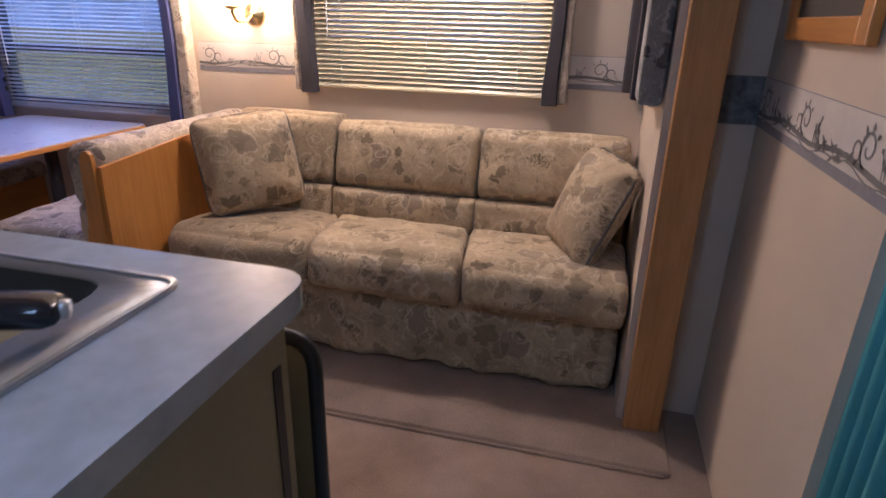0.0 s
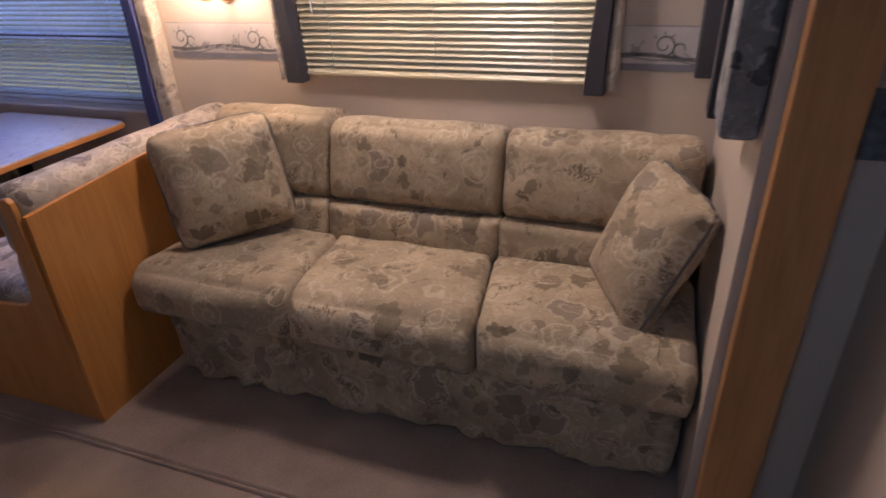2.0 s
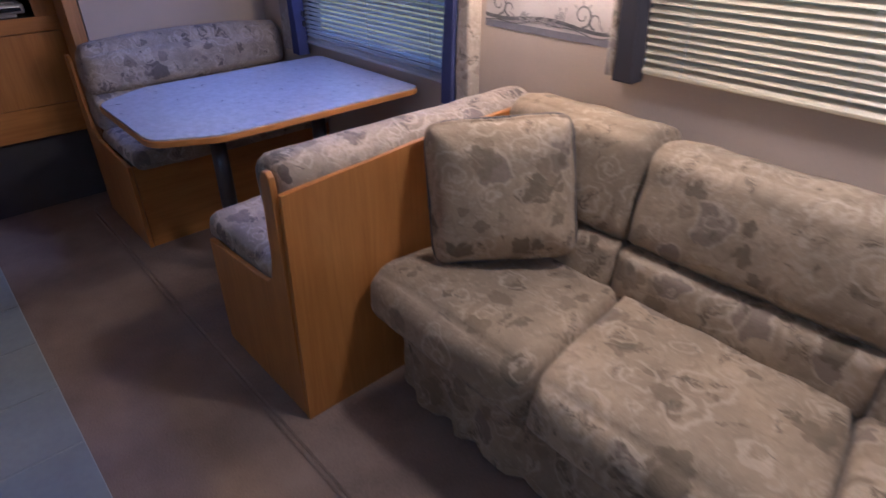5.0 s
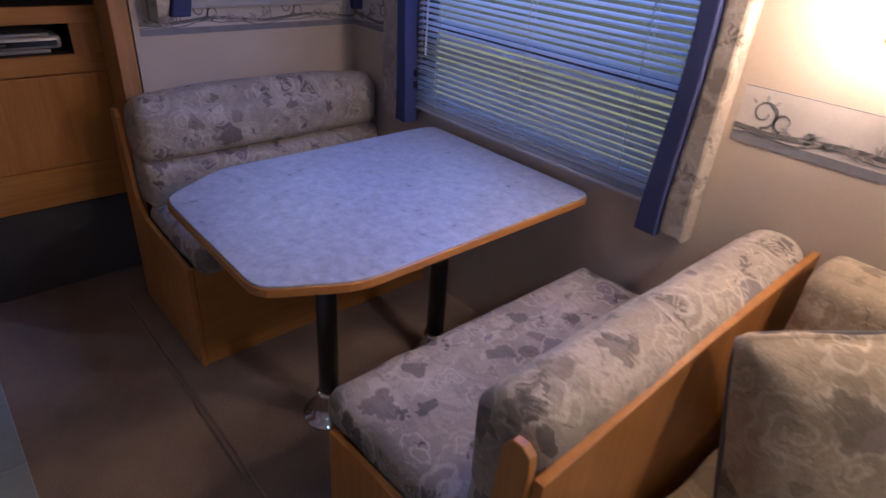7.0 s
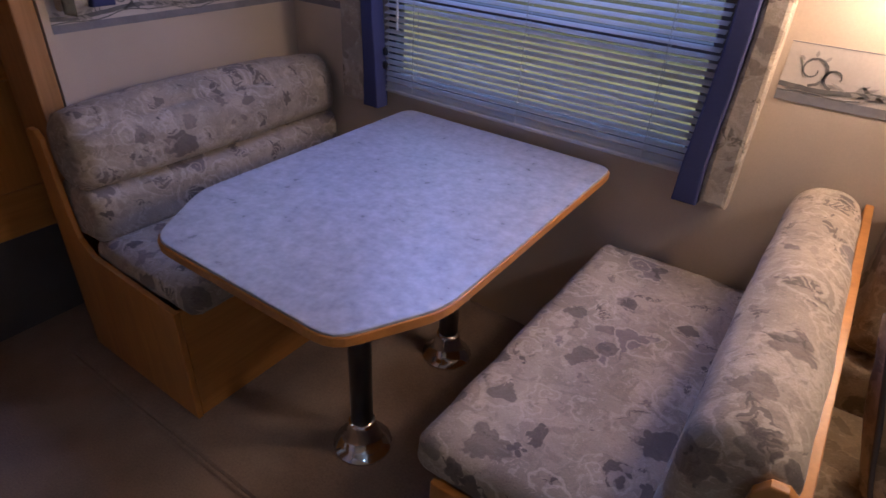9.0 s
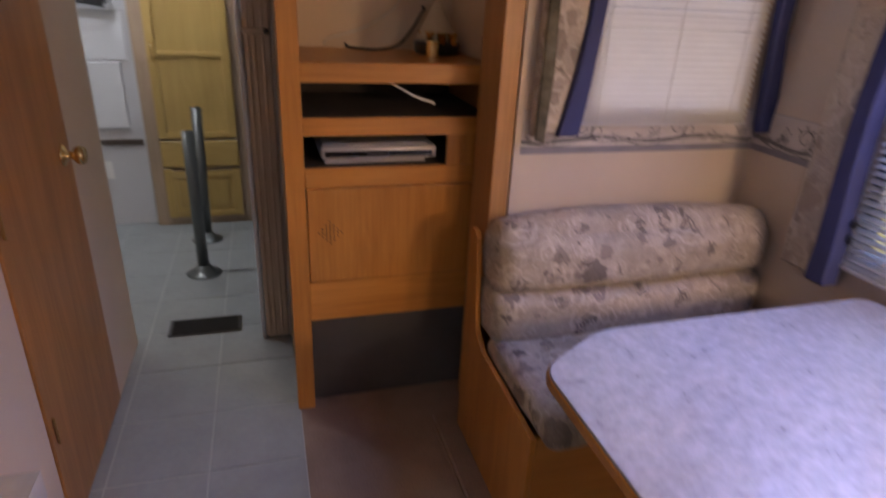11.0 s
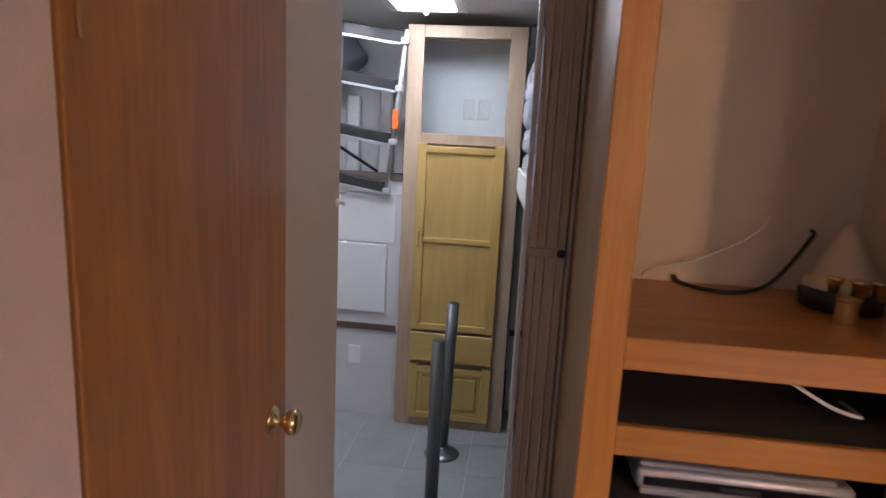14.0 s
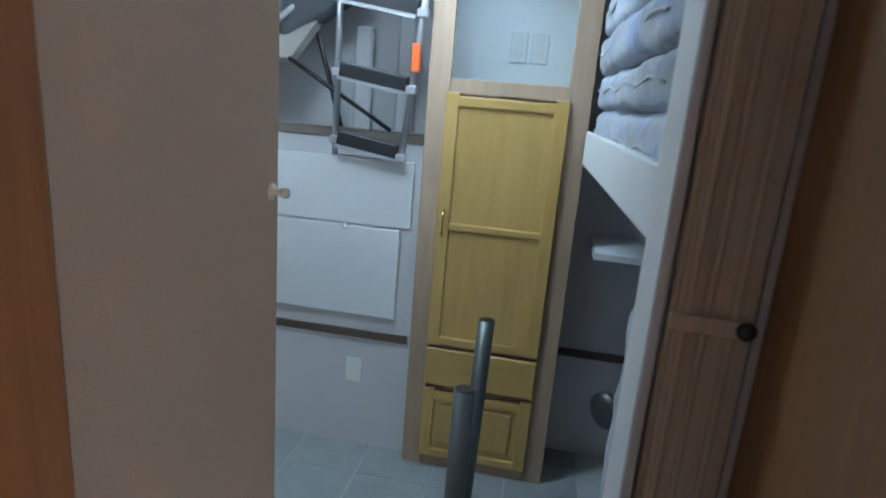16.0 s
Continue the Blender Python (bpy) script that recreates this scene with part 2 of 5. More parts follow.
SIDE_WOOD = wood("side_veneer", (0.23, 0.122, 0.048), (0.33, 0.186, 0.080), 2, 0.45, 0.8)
PALE_OAK = wood("pale_oak", (0.53, 0.345, 0.105), (0.63, 0.43, 0.15), 2, 0.36, 0.8, 0.25, 0.2)
PALE_OAK_H = wood("pale_oak_across", (0.53, 0.345, 0.105), (0.63, 0.43, 0.15), 1, 0.36, 0.8, 0.25, 0.2)
FRAME_OAK = wood("washed_oak", (0.42, 0.305, 0.215), (0.50, 0.37, 0.265), 2, 0.5, 0.8, 0.0, 0.3)
FOLD_OAK = wood("folding_door_vinyl", (0.51, 0.41, 0.30), (0.60, 0.49, 0.37), 2, 0.5, 1.3)
SOFA = floral("sofa_jacquard", (0.45, 0.345, 0.222), (0.172, 0.130, 0.080), (0.57, 0.46, 0.325), (0.14, 0.106, 0.068))
CURTAIN_UNLIT = floral("unlit_curtain_print", (0.27, 0.262, 0.26), (0.035, 0.034, 0.035), (0.38, 0.37, 0.36), (0.022, 0.02, 0.02), 0.9)
BENCH = floral("bench_jacquard", (0.44, 0.365, 0.285), (0.125, 0.102, 0.092), (0.57, 0.485, 0.40), (0.11, 0.09, 0.08))
CURTAIN = floral("curtain_print", (0.48, 0.41, 0.33), (0.24, 0.20, 0.165), (0.60, 0.54, 0.46), (0.15, 0.13, 0.105), 0.85)
OLIVE = plain("dark_olive_cloth", (0.10, 0.09, 0.062), 0.85, vary=0.85, grain=34, patch=11, relief=0.3, spec=0.2)
PIPING = plain("dark_piping", (0.10, 0.09, 0.085), 0.8, vary=0.15, grain=200)
BLUE_TRIM = plain("blue_trim_fabric", (0.055, 0.065, 0.165), 0.8, vary=0.15, grain=260, patch=6, relief=0.3, spec=0.2)
KNOT = plain("dusty_pink_fabric", (0.36, 0.22, 0.20), 0.8, vary=0.2, grain=120, patch=14, relief=0.3, spec=0.2)
GREY_TRIM = plain("grey_trim_fabric", (0.062, 0.058, 0.066), 0.8, vary=0.15, grain=260, patch=6, relief=0.3, spec=0.2)
SLAT = translucent("blind_slat", (0.70, 0.69, 0.675), 0.4)
SLAT_CREAM = translucent("cream_blind_slat", (0.80, 0.70, 0.47), 0.0)
CORD = plain("cord", (0.62, 0.60, 0.55), 0.8, vary=0.05)
LAMINATE = plain("laminate", (0.37, 0.365, 0.39), 0.3, vary=0.26, grain=70, patch=32, relief=0.03, shift=False)
COUNTER = plain("counter_laminate", (0.40, 0.40, 0.42), 0.3, vary=0.22, grain=34, patch=12, relief=0.03, shift=False)
STEEL = plain("brushed_steel", (0.50, 0.52, 0.55), 0.42, 1.0, vary=0.08, grain=120)
NICHE = plain("grey_blue_board", (0.50, 0.555, 0.575), 0.4, vary=0.05, grain=90, patch=3, relief=0.05)
ALUMINIUM = plain("aluminium", (0.48, 0.49, 0.51), 0.35, 0.7, vary=0.08, grain=120)
PLATE = plain("pale_gloss_plastic", (0.50, 0.54, 0.55), 0.12, vary=0.04, relief=0)
CHROME = plain("chrome", (0.75, 0.75, 0.76), 0.12, 1.0, vary=0.05, relief=0)
DARK_STEEL = plain("dark_steel", (0.11, 0.11, 0.115), 0.3, 0.9, vary=0.1)
POST_STEEL = plain("grey_steel", (0.175, 0.19, 0.187), 0.38, 0.8, vary=0.1)
BRASS = plain("brass", (0.80, 0.61, 0.31), 0.2, 1.0, vary=0.12, relief=0)
AGED_BRASS = plain("aged_brass", (0.30, 0.19, 0.08), 0.4, 0.8, vary=0.2)
BLACK = plain("black_plastic", (0.018, 0.018, 0.02), 0.35, vary=0.2)
BLACK_GLOSS = plain("black_gloss", (0.012, 0.012, 0.016), 0.12, vary=0.1, relief=0)
DARK_INSIDE = plain("dark_brown_board", (0.055, 0.045, 0.04), 0.7, vary=0.2)
SHADED_STEEL = plain("shaded_bowl_steel", (0.085, 0.09, 0.10), 0.5, 0.9, vary=0.12, grain=120)
BORDER_SHADED = plain("border_shaded_end", (0.125, 0.13, 0.14), 0.6, vary=0.75, grain=55, patch=26, relief=0.05, shift=False)
CONE = plain("tan_paper_cone", (0.56, 0.46, 0.32), 0.7, vary=0.12, grain=90, patch=9)
LEDGE = plain("grey_brown_edge", (0.20, 0.17, 0.145), 0.6, vary=0.18, grain=80, patch=8)
LID = plain("beige_grey_board", (0.47, 0.45, 0.41), 0.6, vary=0.08, grain=90, patch=4, relief=0.1)
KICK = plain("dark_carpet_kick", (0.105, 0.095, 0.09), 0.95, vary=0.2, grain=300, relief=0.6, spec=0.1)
SILVER = plain("silver_plastic", (0.42, 0.41, 0.43), 0.3, 0.3, vary=0.05)
ORANGE = plain("orange_tag", (0.85, 0.16, 0.03), 0.5, vary=0.08)
WHITE_PLASTIC = plain("white_plastic", (0.78, 0.78, 0.76), 0.35, vary=0.04)
MATTRESS = floral("mattress_ticking", (0.46, 0.48, 0.53), (0.30, 0.34, 0.46), (0.52, 0.54, 0.60), (0.26, 0.32, 0.46), 0.8)
GREY_CLOTH = plain("grey_cloth", (0.14, 0.15, 0.16), 0.85, vary=0.2, grain=180, relief=0.4, spec=0.2)
PANEL_INSIDE = plain("cubby_board", (0.65, 0.52, 0.375), 0.55, vary=0.06, grain=200, patch=3, relief=0.1)
TEAL = plain("teal_cloth", (0.07, 0.35, 0.42), 0.8, vary=0.15, grain=200, patch=4, relief=0.3)
DARK_GREEN = plain("dark_green_cover", (0.02, 0.045, 0.035), 0.9, vary=0.25, grain=160, patch=5, relief=0.4, spec=0.2)
CAB_FACE = plain("kitchen_cabinet_board", (0.29, 0.235, 0.135), 0.5, vary=0.1, grain=80, patch=4)
BULB = glow("sconce_glass", (1.0, 0.72, 0.46), SCONCE)
DOME = glow("dome_diffuser", (1.0, 0.82, 0.66), DOME_W)
KITCHEN_FILL = glow("kitchen_daylight_fill", (0.44, 0.70, 1.0), KITCHEN_W)
VENT = glow("vent_lid", (0.72, 0.88, 1.0), LED_W * 0.21)
LED_BUNK = glow("bunk_diffuser", (0.80, 0.92, 1.0), BUNK_W)
BEDROOM_FILL = glow("bedroom_fill", (0.72, 0.88, 1.0), LED_W)
GLASS = glass_mat("window_glass")
YELLOW_GRASS = plain("yellow_grass", (0.27, 0.245, 0.075), 0.9, vary=0.5, grain=9, patch=0.7, relief=0.5, shift=False)
BACKDROP_BLUE = plain("blue_backdrop", (0.06, 0.10, 0.20), 0.95, vary=0.5, grain=0.9, patch=0.15, relief=0.0, shift=False)
BROWN_STRIP = plain("brown_strip", (0.085, 0.062, 0.05), 0.6, vary=0.15)
GRASS = plain("grass", (0.10, 0.10, 0.03), 0.9, vary=0.5, grain=9, patch=0.6, relief=0.6, shift=False)


# ---- building tools ----
def world_of(ob):
    if ob.parent is None:
        return ob.matrix_basis.copy()
    return world_of(ob.parent) @ ob.matrix_parent_inverse @ ob.matrix_basis


def mesh_from(bm, name, mat, smooth=False):
    bmesh.ops.recalc_face_normals(bm, faces=bm.faces)
    me = bpy.data.meshes.new(name)
    bm.to_mesh(me)
    bm.free()
    me.materials.append(mat)
    if smooth:
        me.shade_smooth()
    return me


def part(name, bm, mat, parent, label="", smooth=False):
    """Links a bmesh, given in world places, as one mesh under a thing or a part."""
    me = mesh_from(bm, name, mat, smooth)
    return part_me(name, me, parent, label)


def part_me(name, me, parent, label="", m=None):
    ob = new(name, me)
    ob.parent = parent
    ob.matrix_parent_inverse = world_of(parent).inverted()
    if m is not None:
        ob.matrix_basis = m
    if label:
        ob["label"] = label
    return ob


def thing(name, at, label, category, group="", kind=""):
    e = new(name)
    e.empty_display_size = 0.1
    e.matrix_basis = Matrix.Translation(at)
    return tagged(e, label, category, group, kind)


def solo(name, bm, mat, label, category, smooth=False, kind="", group=""):
    """A thing that is one mesh, with its origin at its base."""
    xs = [v.co for v in bm.verts]
    at = Vector((sum(c.x for c in xs) / len(xs), sum(c.y for c in xs) / len(xs), min(c.z for c in xs)))
    bmesh.ops.translate(bm, vec=-at, verts=bm.verts)
    ob = new(name, mesh_from(bm, name, mat, smooth))
    ob.location = at
    return tagged(ob, label, category, group, kind)


def setting(name, bm, mat, label, smooth=False):
    ob = new(name, mesh_from(bm, name, mat, smooth))
    return tagged(ob, label, name.split("_")[0], kind="structure")


def B():
    return bmesh.new()


def box(bm, x0, x1, y0, y1, z0, z1, bev=0.0, m=None, seg=1):
    vs = [bm.verts.new((x, y, z)) for x in (x0, x1) for y in (y0, y1) for z in (z0, z1)]
    fs = [bm.faces.new([vs[i] for i in f]) for f in ((0, 1, 3, 2), (4, 6, 7, 5), (0, 4, 5, 1), (2, 3, 7, 6), (0, 2, 6, 4), (1, 5, 7, 3))]
    if bev:
        r = bmesh.ops.bevel(bm, geom=list({e for f in fs for e in f.edges}), offset=bev, segments=seg, profile=0.5, affect='EDGES')
        vs = list({v for f in r["faces"] for v in f.verts} | {v for v in vs if v.is_valid})
    if m is not None:
        bmesh.ops.transform(bm, matrix=m, verts=[v for v in vs if v.is_valid])
    return bm


def prism(bm, poly, axis, a0, a1, bev=0.0):
    """A polygon of the two other axes, in their order, drawn out along an axis."""
    def p(u, v, a):
        return {0: (a, u, v), 1: (u, a, v), 2: (u, v, a)}[axis]
    lo = [bm.verts.new(p(u, v, a0)) for u, v in poly]
    hi = [bm.verts.new(p(u, v, a1)) for u, v in poly]
    fs = [bm.faces.new(lo), bm.faces.new(hi[::-1])]
    k = len(poly)
    for i in range(k):
        fs.append(bm.faces.new((lo[i], hi[i], hi[(i + 1) % k], lo[(i + 1) % k])))
    if bev:
        bmesh.ops.recalc_face_normals(bm, faces=fs)
        bmesh.ops.bevel(bm, geom=list(fs[0].edges) + list(fs[1].edges), offset=bev, segments=2, profile=0.5, affect='EDGES')
    return bm


def ring(c, u, v, r, seg):
    return [c + u * (r * math.cos(2 * math.pi * i / seg)) + v * (r * math.sin(2 * math.pi * i / seg)) for i in range(seg)]


def lathe(bm, base, axis, profile, seg=20):
    """Turned shape: profile of (along, radius) from base along axis."""
    a = Vector(axis).normalized()
    u = a.orthogonal().normalized()
    w = a.cross(u)
    rows = [[bm.verts.new(p) for p in ring(Vector(base) + a * h, u, w, max(r, 1e-4), seg)] for h, r in profile]
    for r0, r1 in zip(rows, rows[1:]):
        for i in range(seg):
            bm.faces.new((r0[i], r0[(i + 1) % seg], r1[(i + 1) % seg], r1[i]))
    bm.faces.new(rows[0][::-1])
    bm.faces.new(rows[-1])
    return bm


def cyl(bm, p0, p1, r, r1=None, seg=16):
    p0, p1 = Vector(p0), Vector(p1)
    return lathe(bm, p0, p1 - p0, ((0, r), ((p1 - p0).length, r if r1 is None else r1)), seg)


def tube(bm, pts, r, seg=8, smooth=4):
    """A round cord through points, rounded between them."""
    P = [Vector(p) for p in pts]
    Q = []
    for i in range(len(P) - 1):
        a, b, c, d = P[max(i - 1, 0)], P[i], P[i + 1], P[min(i + 2, len(P) - 1)]
        for k in range(smooth):
            t = k / smooth
            Q.append(0.5 * ((2 * b) + (c - a) * t + (2 * a - 5 * b + 4 * c - d) * t * t + (3 * b - a - 3 * c + d) * t ** 3))
    Q.append(P[-1])
    rows = []
    u = None
    for i, q in enumerate(Q):
        d = (Q[min(i + 1, len(Q) - 1)] - Q[max(i - 1, 0)]).normalized()
        u = d.orthogonal().normalized() if u is None else (u - d * u.dot(d)).normalized()
        rows.append([bm.verts.new(p) for p in ring(q, u, d.cross(u), r, seg)])
    for r0, r1 in zip(rows, rows[1:]):
        for i in range(seg):
            bm.faces.new((r0[i], r0[(i + 1) % seg], r1[(i + 1) % seg], r1[i]))
    bm.faces.new(rows[0][::-1])
    bm.faces.new(rows[-1])
    return bm


def soft_box(bm, x0, x1, y0, y1, z0, z1, r, n=14, puff=(0, 0, 0), lump=0.004, m=None, pinch=0.0, seed=0.0):
    """An upholstered block: rounded edges, faces puffed out, small lumps."""
    c = Vector(((x0 + x1) / 2, (y0 + y1) / 2, (z0 + z1) / 2))
    h = Vector(((x1 - x0) / 2, (y1 - y0) / 2, (z1 - z0) / 2))
    rv = r if isinstance(r, tuple) else (r, r, r)
    rv = Vector([min(a, b) for a, b in zip(rv, h)])
    cache = {}

    def warp(t):
        return math.copysign(abs(t) ** 0.75, t)

    def vert(p):
        k = tuple(round(q, 5) for q in p)
        if k in cache:
            return cache[k]
        q = Vector((p[0] * h.x, p[1] * h.y, p[2] * h.z))
        core = Vector([max(-(h[i] - rv[i]), min(h[i] - rv[i], q[i])) for i in range(3)])
        d = Vector([(q[i] - core[i]) / rv[i] for i in range(3)])
        if d.length > 1e-6:
            d.normalize()
        w = core + Vector([d[i] * rv[i] for i in range(3)])
        e = [1 - p[i] ** 2 for i in range(3)]
        for i in range(3):
            j, l = [a for a in range(3) if a != i]
            w[i] += math.copysign(1, p[i]) * puff[i] * max(0, abs(p[i]) - 0.2) / 0.8 * (e[j] * e[l]) ** 0.6
        if pinch:
            s = 1 - pinch * (p[0] ** 4 * p[2] ** 4)
            w.y *= 1 - 0.78 * max(p[0] ** 4, p[2] ** 4)
            w.x *= s
            w.z *= s
        g = c + w
        g += (noise.noise_vector(g * 9 + Vector((seed, 0, 0))) * lump) + noise.noise_vector(g * 30 + Vector((seed, 3, 0))) * lump * 0.35
        cache[k] = bm.verts.new(m @ g if m is not None else g)
        return cache[k]

    for a in range(3):
        b, d = [i for i in range(3) if i != a]
        for s in (-1, 1):
            for i in range(n):
                for j in range(n):
                    quad = []
                    for di, dj in ((0, 0), (1, 0), (1, 1), (0, 1)):
                        p = [0, 0, 0]
                        p[a], p[b], p[d] = s, warp(-1 + 2 * (i + di) / n), warp(-1 + 2 * (j + dj) / n)
                        quad.append(vert(p))
                    bm.faces.new(quad)
    return bm


# ---- the shell of the trailer ----
FLOOR_Y = 1.73      # where tile meets carpet
TOP = 2.2           # ceiling
SL, SR, SB = -3.20, 0.58, 3.29    # slide-out: left end, right end, back wall
W = 0.06


def wall(name, axis, a0, a1, u0, u1, z0, z1, holes, mat, label):
    """A wall a0 to a1 thick across an axis (0 or 1), u0 to u1 long, with openings (u0, u1, z0, z1)."""
    us = sorted({u0, u1, *[h[0] for h in holes], *[h[1] for h in holes]})
    zs = sorted({z0, z1, *[h[2] for h in holes], *[h[3] for h in holes]})
    bm = B()
    for ua, ub in zip(us, us[1:]):
        for za, zb in zip(zs, zs[1:]):
            mid = ((ua + ub) / 2, (za + zb) / 2)
            if any(h[0] < mid[0] < h[1] and h[2] < mid[1] < h[3] for h in holes):
                continue
            if axis == 0:
                box(bm, a0, a1, ua, ub, za, zb)
            else:
                box(bm, ua, ub, a0, a1, za, zb)
    bmesh.ops.remove_doubles(bm, verts=bm.verts, dist=1e-5)
    return setting(name, bm, mat, label)


WIN_1 = (-2.74, -1.66, 0.80, 1.80)
WIN_2 = (-0.87, 0.165, 1.00, 1.80)
WIN_3 = (2.62, 3.20, 1.13, 1.72)
WIN_4 = (2.68, 3.19, 1.06, 1.72)
wall("wall_slide_back", 1, SB, SB + W, SL - W, SR + W, -0.1, 2.02, [WIN_1, WIN_2], WALL, "cream textured vinyl wall of the slide-out")
wall("wall_slide_left", 0, SL - W, SL, 2.40, SB, -0.1, 2.02, [WIN_3], WALL, "cream vinyl end wall of the slide-out")
wall("wall_slide_right", 0, SR, SR + W, 2.44, SB, -0.1, 2.02, [WIN_4], WALL, "cream vinyl end wall of the slide-out")
wall("wall_side_right", 1, 2.55, 2.60, SR + W, 0.90, -0.1, TOP, [], WALL, "cream vinyl side wall beside the slide-out")
wall("wall_side_left", 1, 2.55, 2.60, -6.4, SL - W, -0.1, TOP, [], WALL_WHITE, "pale vinyl side wall")
wall("wall_front", 0, 0.85, 0.90, -0.4, 2.55, -0.1, TOP, [(0.80, 1.655, -0.1, 2.0)], WALL, "cream vinyl wall with a leafy paper border")
wall("wall_south", 1, -0.45, -0.40, -6.4, 2.7, -0.1, TOP, [], WALL, "cream vinyl side wall")
wall("wall_hall", 1, 1.02, 1.08, -4.00, -2.20, -0.1, TOP, [(-3.61, -2.984, -0.1, 1.97)], WALL, "cream vinyl hallway partition")
wall("wall_bath", 0, -2.26, -2.20, -0.40, 1.02, -0.1, TOP, [], WALL, "cream vinyl partition of the bathroom")
wall("wall_bunk_left", 0, -4.00, -3.94, -0.40, 1.02, -0.1, TOP, [], WALL_WHITE, "pale vinyl partition of the bunk room")
wall("wall_bunk_right", 0, -3.985, -3.935, 1.7165, 2.55, -0.1, TOP, [], WALL, "partition behind the television cabinet")
wall("wall_rear", 0, -6.46, -6.40, -0.45, 2.60, -0.1, TOP, [], WALL_WHITE, "pale rear wall of the trailer")
wall("wall_bed_end", 0, 2.65, 2.70, -0.45, 2.60, -0.1, TOP, [], WALL, "far wall of the front bedroom")
wall("wall_bed_side", 1, 2.55, 2.60, 0.90, 2.70, -0.1, TOP, [], WALL, "side wall of the front bedroom")
setting("ceiling_main", box(B(), -6.46, 2.70, -0.45, 2.60, TOP, TOP + 0.05), CEIL, "off-white ceiling board")
setting("ceiling_slide", box(B(), SL - W, SR + W, 2.40, SB + W, 2.02, 2.07), CEIL, "off-white ceiling of the slide-out")
setting("wall_slide_header", box(B(), SL - W, SR + W, 2.36, 2.40, 2.02, TOP), OAK_X, "oak header above the slide-out")

# floors
floor = setting("floor_carpet", box(B(), -3.94, 2.70, FLOOR_Y, 2.60, -0.05, 0.0), CARPET, "worn beige-brown carpet")
setting("floor_slide", box(B(), SL - W, SR + 0.16, 2.20, SB + W, -0.05, 0.014, 0.006), CARPET, "worn beige-brown carpet of the slide-out floor")
tiles = setting("floor_tile", box(B(), -6.46, 2.70, -0.45, FLOOR_Y, -0.05, 0.0), GROUT, "grey stone-look vinyl tile floor")
setting("floor_bunk", box(B(), -6.46, -3.945, FLOOR_Y, 2.60, -0.05, 0.0), GROUT, "grey vinyl floor of the bunk room")
setting("ground", box(B(), -400, 400, -400, 400, -0.95, -0.85), GRASS, "sunlit grass around the trailer")
# No hill stands here: a blue sheet added to hide the low sky.
setting("backdrop", box(B(), -160, 160, 58, 59, -0.9, 16.0), BACKDROP_BLUE, "plain blue backdrop added to cover the low sky")
# Patch of lawn yellower and paler than the grass around it.
setting("ground_dry_patch", box(B(), -26, 4.0, 5.5, 11.4, -0.846, -0.842), YELLOW_GRASS, "yellow lawn beyond the dinette window")
# lip of the slide-out floor
setting("trim_floor_seam", box(B(), SL, SR + 0.14, 2.186, 2.20, 0.0, 0.009, 0.004), CARPET, "carpet-bound lip of the slide-out floor")


# posts of the slide-out opening
def slide_post(name, x0, x1, y0, y1):
    bm = B()
    box(bm, x0, x1, y0, y1, 0.014, 2.02, 0.004, seg=2)
    setting(name, bm, POST_WOOD, "oak trim post at the slide-out opening")


slide_post("trim_post_right", 0.60, 0.715, 2.385, 2.435)
slide_post("trim_post_left", -3.375, -3.20, 2.335, 2.395)


